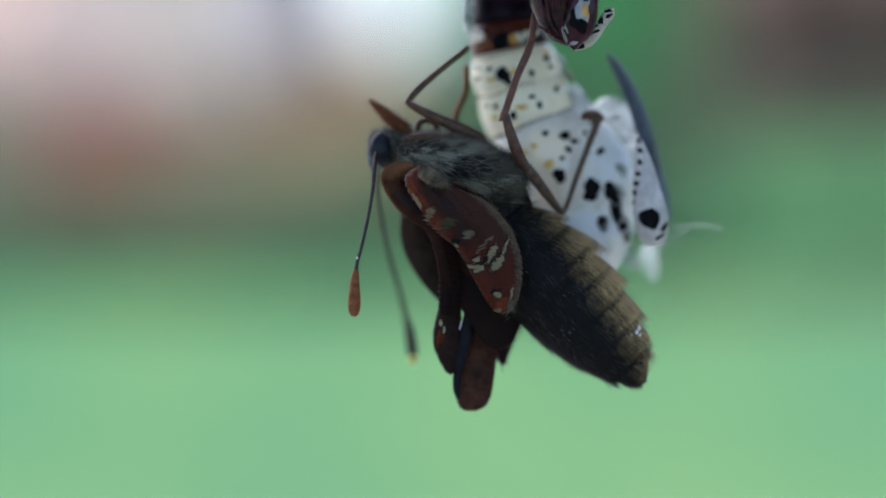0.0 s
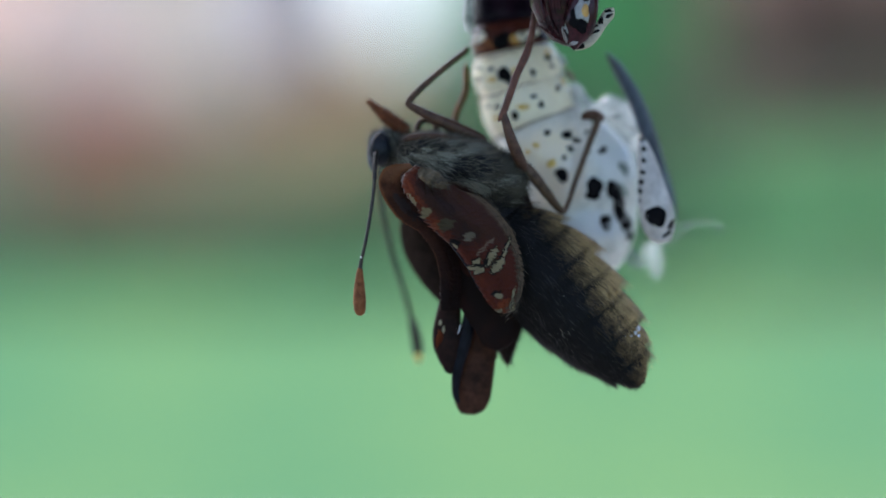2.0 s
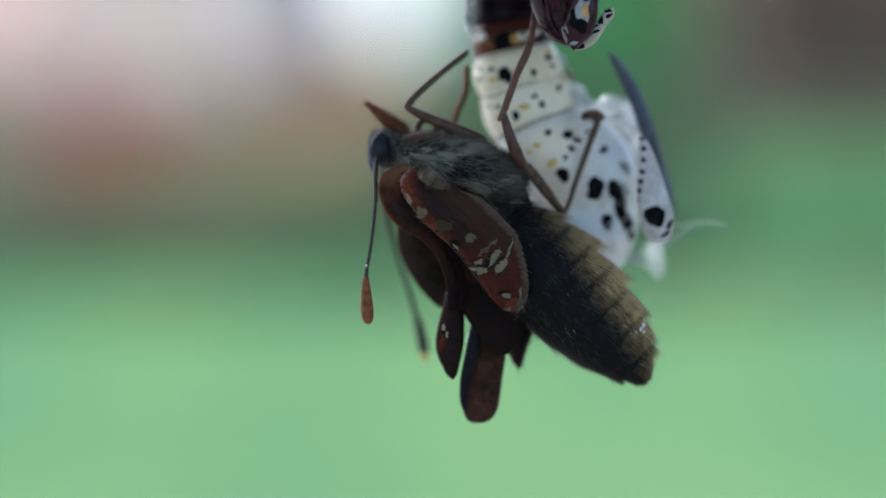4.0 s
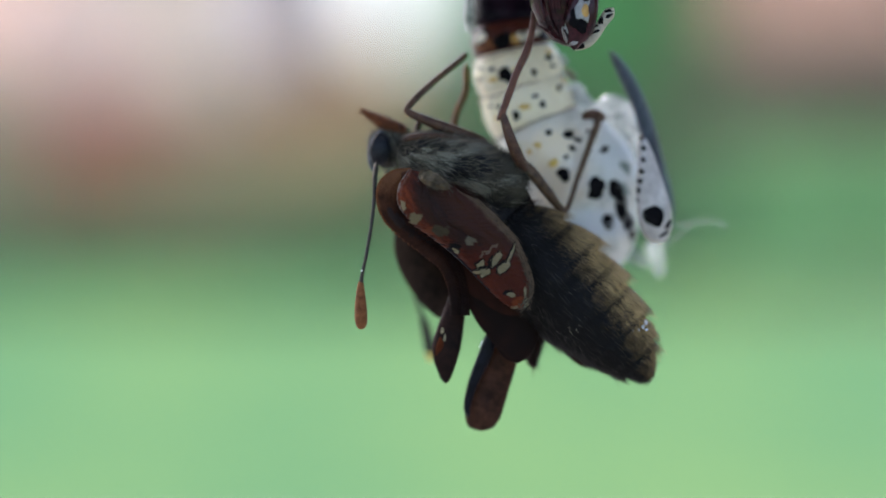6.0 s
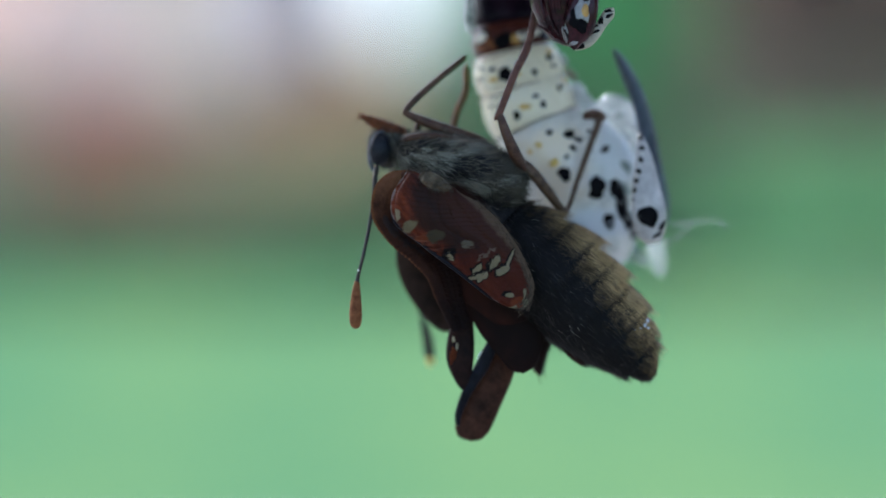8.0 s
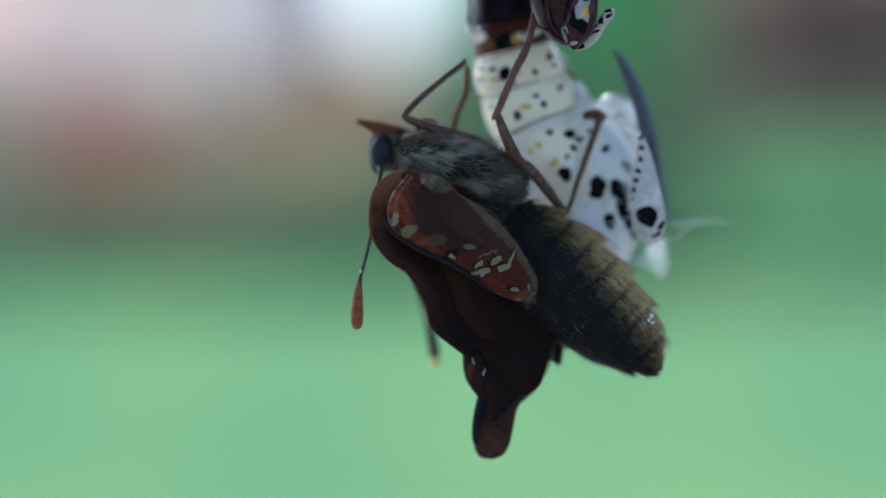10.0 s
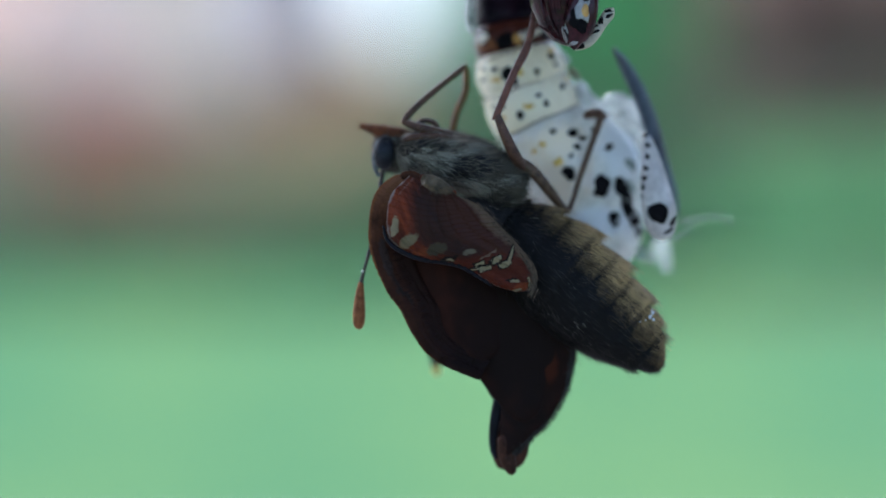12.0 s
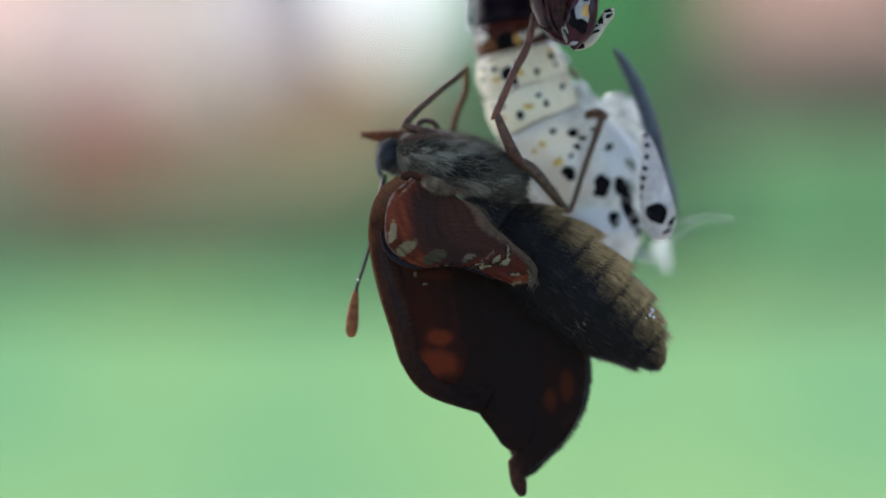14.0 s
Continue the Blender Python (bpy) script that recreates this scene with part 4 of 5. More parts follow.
def antennae():
    p = at(661, 300, 30)
    a = part("antenna", loft([(668, 262, 62, 4.5, 4.5), (662, 300, 30, 4, 4), (660, 330, 20, 3.2, 3.2), (652, 380, 10, 3, 3), (640, 435, 0, 2.8, 2.8), (632, 465, 0, 3, 3), (629, 485, 0, 5, 5)], 40, 10, ridge=lambda s, x: 1 + 0.08 * math.sin(s * 180)), M["antenna"], BUG, "slender dark antenna with an orange club", p)
    part("club", loft([(630, 472, 0, 4, 4), (628, 500, 0, 8, 8), (627, 530, 0, 11, 11), (627, 550, 0, 10, 10), (628, 561, 0, 5, 5)], 26, 14, ridge=lambda s, x: 1 + 0.04 * math.sin(s * 70)), M["orange"], a, "orange swollen tip")
    # White bead that paints a small highlight on the antenna.
    part("droplet", loft([(632, 455, -2, 0.8, 0.8), (632, 457, -3, 1.6, 1.6), (632, 459, -2, 0.8, 0.8)], 10, 10), M["wet"], a, "tiny white droplet in place of a glint")
    keyed("antenna", a, 661, 300, 30, [(0, 661, 300, 0), (0.5, 662, 299, 1.2), (1.5, 662, 296, 2), (3, 662, 305, 2.5), (4.6, 664, 314, 6.5), (5.3, 664, 317, 7), (5.5, 664, 318, 6.2), (5.8, 663, 320, 4), (6.0, 662, 321, 2.6), (6.5, 662, 322, 2), (8.2, 662, 322, 0.1, 46), (10.3, 670, 325, -0.8, 62), (11, 671, 325, -0.5, 66), (12, 673, 325, -1, 68), (12.5, 673, 330, -2.1, 70), (13, 674, 333, -2.3, 70), (14, 673, 342, -4, 70)])
    p = at(668, 320, 200)
    b = part("antenna", loft([(672, 270, 150, 4, 4), (668, 320, 200, 4, 4), (672, 370, 230, 4, 4), (688, 450, 270, 4, 4), (708, 520, 290, 4, 4), (720, 570, 300, 5, 5)], 34, 10), M["antenna"], BUG, "slender dark antenna with a dark club", p)
    part("club", loft([(718, 560, 300, 5, 5), (725, 590, 300, 9, 9), (729, 615, 300, 10, 10), (731, 632, 300, 8, 8)], 20, 12), M["antenna"], b, "dark swollen tip")
    part("club_tip", loft([(730, 626, 300, 8, 8), (731, 638, 300, 7, 7), (732, 645, 300, 3, 3)], 10, 10), M["yellow"], b, "yellowish end")
    keyed("antenna_far", b, 668, 320, 200, [(0, 668, 320, 0), (1.5, 670, 318, 1), (3, 672, 318, 2), (5.3, 682, 318, 2.5), (6.5, 688, 318, 2.5), (8.2, 694, 325, 1), (10.3, 698, 328, 2), (11, 698, 333, 2), (12.5, 700, 346, 2), (14, 700, 352, 2)])


def legs():
    a = limb("foreleg_femur", [(862, 250, 60, 9, 9), (835, 238, 58, 11, 11), (800, 222, 55, 11, 11), (762, 204, 52, 9, 9), (735, 190, 52, 7, 7), (720, 181, 52, 5, 5)], "jointed brown leg", pivot=at(850, 245, 60), rings=30)
    keyed("foreleg_femur", a, 850, 245, 60, [(0, 850, 245, 0), (1.5, 850, 246, 0.2), (3, 850, 247, 1), (5.5, 850, 250, 3.5), (6.5, 850, 251, 4), (8.2, 850, 252, 5), (10.3, 850, 255, 7), (11, 850, 256, 7.5), (12.5, 851, 258, 10), (14, 852, 259, 11)])
    t = limb("foreleg_tibia", [(719, 186, 52, 4, 4), (727, 172, 54, 5.5, 5.5), (748, 150, 62, 5.5, 5.5), (785, 118, 80, 5, 5), (818, 92, 100, 5, 5), (830, 80, 110, 4, 4)], "jointed brown leg", pivot=at(722, 182, 52), rings=30)
    keyed("foreleg_tibia", t, 722, 182, 52, [(0, 722, 182, 0), (1.5, 722, 184, 0), (3, 721, 187, 0), (5.5, 720, 195, 0.5), (6.5, 719, 198, 0.8), (8.2, 717, 201, 0.5), (10.3, 715, 208, 0), (11, 715, 210, 0), (12, 715, 217, 0), (12.5, 715, 219, 0), (13, 715, 222, 0), (14, 716, 224, 0)])
    limb("foreleg", [(800, 238, 150, 6, 6), (808, 200, 150, 6, 6), (824, 160, 150, 6, 6), (824, 112, 150, 5, 5)], "jointed amber leg", "leg_amber", at(800, 238, 150))
    b = limb("midleg_femur", [(940, 318, 58, 8, 8), (928, 296, 34, 10, 10), (917, 274, 14, 10.5, 10.5), (908, 250, 5, 9.5, 9.5), (900, 225, 5, 8, 8), (894, 203, 5, 6, 6), (891, 193, 5, 3, 3)], "jointed brown leg", pivot=at(925, 290, 10), rings=28)
    keyed("midleg_femur", b, 925, 290, 10, [(0, 925, 290, 0), (3, 923, 290, 0.5), (5.5, 923, 290, 0.8), (6.5, 922, 289, 1.5), (7.5, 921, 289, 2.8), (8.2, 920, 288, 3.4), (10.3, 919, 288, 5), (14, 919, 288, 5.4)])
    t = limb("midleg_tibia", [(884, 216, 5, 3, 3), (892, 203, 5, 6, 6), (896, 192, 5, 6, 6), (905, 165, 5, 6.5, 6.5), (917, 130, 8, 6.5, 6.5), (934, 92, 18, 7, 7), (942, 60, 26, 6, 6), (948, 10, 34, 5, 5), (950, -40, 40, 4, 4)], "jointed red-brown leg", "leg_red", at(894, 202, 5), rings=34)
    keyed("midleg_tibia", t, 894, 202, 5, [(0, 894, 202, 0), (1.5, 892, 202, -0.5), (3, 891, 202, -0.8), (5.5, 891, 201, -0.8), (6.5, 888, 200, -1.6), (7.5, 886, 200, -2.2), (8.2, 885, 200, -2.6), (10.3, 881, 200, -3.8), (12, 882, 200, -3.6), (14, 880, 200, -4.2)])
    c = limb("hindleg", [(910, 280, 40, 10, 10), (940, 308, 40, 10, 10), (966, 341, 55, 9, 9), (992, 373, 80, 6, 6), (1003, 364, 98, 4.5, 4.5), (1018, 320, 110, 5, 5), (1040, 262, 120, 5.5, 5.5), (1056, 220, 130, 6.5, 6.5), (1060, 206, 132, 6.5, 6.5)], "jointed tan-brown leg", "leg_tan", at(925, 290, 30), rings=60)
    part("tarsus", loft([(1028, 211, 142, 4, 4), (1038, 205, 140, 8, 7), (1050, 203, 138, 9, 8), (1062, 208, 134, 7, 7), (1066, 216, 132, 4, 4)], 22, 14, crumple=4, grain=9), M["leg"], c, "brown gripping foot")
    keyed("hindleg", c, 925, 290, 30, [(0, 925, 290, 0), (3, 926, 290, 0.4), (6.5, 928, 290, 0.6), (8.2, 929, 290, 0.6), (10.3, 930, 290, 1), (14, 934, 290, 1.4)])


def wing_piece(key, name, rows, m, pivot, dep, poses, label="", cup=8, crumple=4, grain=45, seed=0, rings=40, sides=28, blotches=()):
    rows = [(*r[:2], dep + r[2], *r[3:]) for r in rows]
    pv = at(*pivot, dep)
    ob = part(name, loft(rows, rings, sides, cup=cup, crumple=crumple, grain=grain, seed=seed), blotched(M[m], "blotched_scales", pv, [(u, v, dep, *r) for u, v, *r in blotches]) if blotches else M[m], BUG, label, pv)
    keyed(key, ob, *pivot, dep, poses)
    tr = ray_tree(ob)
    return ob, tr


def along(p, x):
    """The point at x of a smooth line through the rows of p, which goes on straight past its ends."""
    n = len(p)
    if n == 2:
        return p[0] + (p[1] - p[0]) * x
    i = int(min(max(math.floor(x), 0), n - 2))
    t = x - i
    a = p[i - 1] if i else 2 * p[0] - p[1]
    d = p[i + 2] if i + 2 < n else 2 * p[-1] - p[-2]
    b, c = p[i], p[i + 1]
    if t < 0:
        return b + t * 0.5 * (c - a)
    if t > 1:
        return c + (t - 1) * 0.5 * (d - b)
    return 0.5 * (2 * b + (c - a) * t + (2 * a - 5 * b + 4 * c - d) * t * t + (3 * b - a - 3 * c + d) * t ** 3)


def sheet(shape, s, t):
    """The plan point at s along and t across a sheet given by rows of points."""
    return along(along(shape, s * (shape.shape[0] - 1)), t * (shape.shape[1] - 1))


def stretch_of(shape, s, t):
    e = 0.01
    return np.column_stack(((sheet(shape, s + e, t) - sheet(shape, s - e, t)) / (2 * e), (sheet(shape, s, t + e) - sheet(shape, s, t - e)) / (2 * e)))


def path_on(shapes, rest, s, t, dep, tuck=()):
    """The path of a rigid piece that rides on a sheet which fills out: rows of seconds, plan place and turn. tuck: how far the outer edge is turned under, by seconds."""
    rows = []
    j0 = np.linalg.inv(stretch_of(shapes[rest], s, t))
    for sec in sorted(shapes):
        f = stretch_of(shapes[sec], s, t) @ j0
        a = math.degrees(math.atan2(f[1, 0] - f[0, 1], f[0, 0] + f[1, 1]))
        k = float(np.interp(sec, *tuck)) if tuck else 0.0
        u, v = sheet(shapes[sec], s, t * (1 - k * max(0.0, 1 - t) ** 3))
        rows.append((sec, u, v, -a, dep))
    return rows


def laps(shapes, rest, s, t):
    """How much longer and wider than its share a piece must be for the sheet to stay closed as it stretches and shears."""
    j0 = np.linalg.inv(stretch_of(shapes[rest], s, t))
    most = [1.0, 1.0]
    for h in shapes.values():
        f = stretch_of(h, s, t) @ j0
        a = math.atan2(f[1, 0] - f[0, 1], f[0, 0] + f[1, 1])
        back = np.array(((math.cos(a), math.sin(a)), (-math.sin(a), math.cos(a))))
        g = j0 @ back @ stretch_of(h, s, t)
        most = [max(most[0], abs(g[0, 0]) + 0.5 * abs(g[0, 1])), max(most[1], abs(g[1, 1]) + 0.5 * abs(g[1, 0]))]
    return [min(2.6, 1.15 * m + 0.1) for m in most]


def wing_sheet(key, holder, name, shapes, rest, ns, nt, dep, relief, material, thick=0.25, tuck=()):
    """A soft wing in small rigid scales of membrane that slide over one another as the wing fills. relief: depth at s, t."""
    home = shapes[rest]
    for i in range(ns):
        for j in range(nt):
            sc, tc = (i + 0.5) / ns, (j + 0.5) / nt
            own = dep + 0.16 * i - 0.12 * j
            uc, vc = sheet(home, sc, tc)
            pv = at(uc, vc, own)
            bm = bmesh.new()
            lay_rest, lay_st = bm.verts.layers.float_vector.new("rest"), bm.verts.layers.float_vector.new("lattice")
            lap = laps(shapes, rest, sc, tc)
            top = []
            n = 5
            for a in range(n):
                for b in range(n):
                    s = min(1.0, max(0.0, sc + (2 * a / (n - 1) - 1) * 0.5 * lap[0] / ns))
                    t = min(1.0, max(0.0, tc + (2 * b / (n - 1) - 1) * 0.5 * lap[1] / nt))
                    u, v = sheet(home, s, t)
                    rim = a in (0, n - 1) or b in (0, n - 1)
                    vert = bm.verts.new(at(u, v, own + relief(s, t) + (0.1 if rim else 0)))
                    vert[lay_rest] = at(u, v, 0)
                    vert[lay_st] = Vector((s, t, 0))
                    top.append(vert)
            for a in range(n - 1):
                for b in range(n - 1):
                    bm.faces.new((top[a * n + b], top[a * n + b + 1], top[(a + 1) * n + b + 1], top[(a + 1) * n + b]))
            ring = [top[b] for b in range(n)] + [top[a * n + n - 1] for a in range(1, n)] + [top[(n - 1) * n + b] for b in range(n - 2, -1, -1)] + [top[a * n] for a in range(n - 2, 0, -1)]
            below = []
            for q in ring:
                w = bm.verts.new(q.co + Vector((0, thick * U, 0)))
                w[lay_rest], w[lay_st] = q[lay_rest], q[lay_st]
                below.append(w)
            for k in range(len(ring)):
                m2 = (k + 1) % len(ring)
                bm.faces.new((ring[k], ring[m2], below[m2], below[k]))
            bm.faces.new(below)
            bmesh.ops.recalc_face_normals(bm, faces=bm.faces)
            ob = part(name, bm, material, holder, pivot=pv)
            for k, f in enumerate(ob.data.polygons):
                f.use_smooth = k < (n - 1) ** 2
            keyed(f"{key} {i} {j}", ob, uc, vc, own, path_on(shapes, rest, sc, tc, own, tuck))


def wing_skin(name, base, zones, marks, wander=0.5):
    """Wing scales whose pattern is fixed to the membrane. zones: (axis, where it starts, where it is full, colour, weight) along or across the wing;
    marks: (u, v, half width, half height, turn, colour)."""
    m = base.copy()
    m.name = name
    n, ln = m.node_tree.nodes, m.node_tree.links
    tc = next(x for x in n if x.type == "TEX_COORD")
    rest, st = n.new("ShaderNodeAttribute"), n.new("ShaderNodeAttribute")
    rest.attribute_name, st.attribute_name = "rest", "lattice"
    for k in list(tc.outputs["Object"].links):
        ln.new(rest.outputs["Vector"], k.to_socket)
    ramp = next(x for x in n if x.type == "VALTORGB")
    users = [k.to_socket for k in ramp.outputs["Color"].links]
    out = ramp.outputs["Color"]
    cloud = n.new("ShaderNodeTexNoise")
    cloud.inputs["Scale"].default_value, cloud.inputs["Detail"].default_value = 1800, 4
    ln.new(rest.outputs["Vector"], cloud.inputs["Vector"])
    grain = n.new("ShaderNodeMath")
    grain.operation = "SUBTRACT"
    grain.inputs[1].default_value = 0.5
    ln.new(cloud.outputs["Fac"], grain.inputs[0])
    xyz = n.new("ShaderNodeSeparateXYZ")
    ln.new(st.outputs["Vector"], xyz.inputs[0])
    ragged = n.new("ShaderNodeTexNoise")
    ragged.inputs["Scale"].default_value, ragged.inputs["Detail"].default_value = 2300, 3
    ln.new(rest.outputs["Vector"], ragged.inputs["Vector"])
    bent = n.new("ShaderNodeVectorMath")
    bent.operation = "MULTIPLY_ADD"
    bent.inputs[1].default_value = (11 * U, 0, 11 * U)
    ln.new(ragged.outputs["Color"], bent.inputs[0])
    ln.new(rest.outputs["Vector"], bent.inputs[2])

    def math_node(op, a, b, c=None):
        q = n.new("ShaderNodeMath")
        q.operation = op
        for k, val in enumerate((a, b, c)):
            if val is None:
                continue
            if isinstance(val, (int, float)):
                q.inputs[k].default_value = val
            else:
                ln.new(val, q.inputs[k])
        return q.outputs[0]

    def lay(fac, colour):
        mx = n.new("ShaderNodeMix")
        mx.data_type = "RGBA"
        mx.inputs[7].default_value = (*colour, 1)
        ln.new(fac, mx.inputs[0])
        ln.new(out, mx.inputs[6])
        return mx.outputs[2]

    def fall(x, lo, hi, a, b):
        r = n.new("ShaderNodeMapRange")
        r.interpolation_type = "SMOOTHSTEP"
        for k, val in (("From Min", lo), ("From Max", hi), ("To Min", a), ("To Max", b)):
            r.inputs[k].default_value = val
        ln.new(x, r.inputs["Value"])
        return r.outputs[0]
    for axis, lo, hi, colour, weight in zones:
        x = math_node("MULTIPLY_ADD", grain.outputs[0], 0.22 * wander, xyz.outputs[axis])
        out = lay(fall(x, lo, hi, 0.0, weight) if hi > lo else fall(x, hi, lo, weight, 0.0), colour)
    for u, v, ru, rv, turn, colour, *corner in marks:
        d = n.new("ShaderNodeVectorMath")
        d.operation = "SUBTRACT"
        d.inputs[1].default_value = tuple(at(u, v, 0) + Vector((5.5 * U, 0, 5.5 * U)))
        ln.new(bent.outputs[0], d.inputs[0])
        c, s = math.cos(radians(turn)), math.sin(radians(turn))
        axes = []
        for e, r in (((c, 0, s), ru), ((s, 0, -c), rv)):
            q = n.new("ShaderNodeVectorMath")
            q.operation = "DOT_PRODUCT"
            q.inputs[1].default_value = tuple(k / (r * U) for k in e)
            ln.new(d.outputs[0], q.inputs[0])
            sq = math_node("MULTIPLY", q.outputs["Value"], q.outputs["Value"])
            axes.append(math_node("MULTIPLY", sq, sq) if corner else sq)
        far = math_node("ADD", *axes)
        far = math_node("MULTIPLY_ADD", grain.outputs[0], 2.4 * wander, far)
        out = lay(fall(far, 0.55, 1.25, 1.0, 0.0), colour)
    for k in users:
        ln.new(out, k)
    return m


def shape(*rows):
    """Rows of a sheet's points: each row u, v of its points from the outer to the inner edge."""
    return np.array([[r[k:k + 2] for k in range(0, len(r), 2)] for r in rows], float)


def hindwing_shapes():
    """How the hindwing lies as it fills: root, five rows down to the tip."""
    h = {}
    h[0.0] = shape((745, 295, 775, 312, 815, 340), (723, 318, 772, 343, 855, 355), (752, 370, 800, 379, 888, 388), (792, 408, 832, 412, 908, 415), (825, 455, 862, 458, 920, 465), (858, 522, 886, 513, 920, 515), (883, 556, 893, 556, 905, 552))
    h[3.0] = shape((735, 295, 770, 312, 815, 340), (715, 320, 768, 348, 852, 352), (737, 363, 795, 382, 888, 388), (783, 408, 834, 418, 911, 418), (822, 458, 863, 463, 924, 470), (862, 525, 893, 516, 928, 515), (890, 556, 900, 556, 912, 553))
    h[5.5] = shape((730, 300, 768, 314, 815, 342), (713, 328, 765, 352, 850, 356), (722, 368, 785, 390, 888, 392), (775, 410, 836, 423, 918, 425), (830, 462, 870, 463, 935, 475), (880, 522, 908, 514, 943, 510), (917, 548, 925, 548, 933, 545))
    h[6.5] = shape((722, 302, 766, 313, 815, 342), (703, 340, 765, 355, 850, 360), (713, 382, 780, 395, 890, 398), (765, 422, 830, 427, 918, 435), (822, 472, 867, 467, 938, 482), (880, 528, 907, 514, 945, 513), (912, 549, 922, 549, 930, 546))
    h[8.0] = shape((722, 304, 765, 314, 815, 343), (697, 348, 764, 360, 850, 362), (704, 393, 775, 400, 890, 400), (755, 432, 826, 430, 918, 440), (815, 480, 865, 470, 938, 485), (876, 530, 905, 515, 945, 515), (912, 547, 922, 547, 930, 545))
    h[10.5] = shape((722, 310, 766, 325, 815, 345), (690, 350, 760, 368, 852, 368), (690, 405, 770, 410, 890, 402), (745, 443, 825, 438, 920, 440), (815, 472, 863, 463, 945, 480), (880, 516, 912, 503, 952, 503), (918, 529, 930, 529, 942, 523))
    h[12.5] = shape((725, 312, 766, 328, 815, 350), (690, 350, 758, 375, 850, 365), (688, 425, 770, 425, 880, 398), (735, 457, 825, 448, 912, 430), (812, 468, 865, 463, 942, 465), (875, 502, 912, 490, 950, 490), (912, 512, 930, 511, 945, 506))
    h[14.0] = shape((728, 315, 766, 332, 815, 352), (688, 355, 756, 380, 848, 368), (684, 432, 768, 432, 870, 398), (728, 467, 825, 455, 902, 428), (810, 466, 865, 462, 938, 460), (878, 492, 912, 482, 950, 478), (908, 503, 930, 502, 945, 497))
    return h


def margin_shapes():
    """How the forewing's front margin lies as it fills: from the root down to its notch, outer and inner edge."""
    h = {}
    h[0.0] = shape((725, 288, 738, 300), (703, 290, 722, 308), (682, 300, 708, 318), (677, 320, 712, 335), (690, 350, 730, 350), (716, 378, 756, 375), (752, 397, 785, 405), (770, 440, 800, 445), (780, 495, 808, 500), (778, 555, 806, 555))
    h[3.0] = shape((722, 293, 738, 305), (700, 295, 720, 315), (678, 305, 712, 328), (670, 328, 712, 345), (680, 360, 728, 362), (702, 388, 752, 385), (740, 410, 782, 412), (768, 445, 800, 450), (784, 490, 812, 500), (785, 545, 812, 545))
    h[5.5] = shape((724, 298, 742, 312), (700, 300, 724, 322), (676, 318, 710, 340), (670, 345, 706, 362), (678, 378, 718, 380), (705, 406, 748, 405), (748, 434, 785, 435), (780, 460, 812, 470), (796, 500, 824, 512), (800, 550, 828, 552))
    h[6.5] = shape((722, 300, 738, 315), (695, 302, 722, 325), (668, 322, 706, 345), (662, 350, 703, 368), (668, 380, 712, 388), (690, 411, 740, 415), (732, 447, 778, 448), (768, 474, 806, 480), (786, 505, 818, 520), (797, 560, 826, 560))
    h[8.0] = shape((720, 302, 738, 320), (690, 305, 722, 330), (665, 328, 704, 350), (657, 362, 700, 378), (663, 393, 708, 398), (690, 428, 733, 425), (725, 458, 775, 455), (755, 490, 800, 485), (772, 530, 812, 530), (800, 585, 830, 580))
    h[10.5] = shape((725, 304, 742, 325), (692, 308, 722, 335), (662, 335, 704, 360), (653, 375, 696, 395), (656, 420, 694, 430), (680, 463, 712, 455), (717, 495, 752, 485), (748, 548, 785, 535), (768, 598, 805, 580), (836, 645, 860, 620))
    h[12.5] = shape((732, 308, 745, 332), (695, 314, 722, 342), (664, 345, 706, 370), (653, 395, 698, 410), (655, 445, 700, 458), (680, 508, 722, 512), (707, 560, 752, 556), (730, 612, 774, 600), (768, 654, 806, 630), (850, 686, 868, 655))
    h[13.0] = shape((733, 309, 745, 333), (695, 315, 722, 343), (664, 347, 706, 371), (653, 396, 698, 411), (653, 446, 700, 459), (680, 505, 722, 510), (712, 570, 757, 562), (737, 632, 780, 612), (775, 676, 812, 645), (853, 703, 872, 668))
    h[14.0] = shape((735, 310, 745, 335), (695, 317, 722, 345), (664, 350, 706, 372), (652, 400, 698, 412), (655, 452, 702, 460), (671, 523, 719, 523), (692, 590, 742, 584), (713, 650, 764, 636), (756, 700, 802, 670), (850, 733, 870, 697))
    return h


CREAM, DULL, INK = (0.36, 0.30, 0.175), (0.19, 0.155, 0.10), (0.010, 0.007, 0.007)


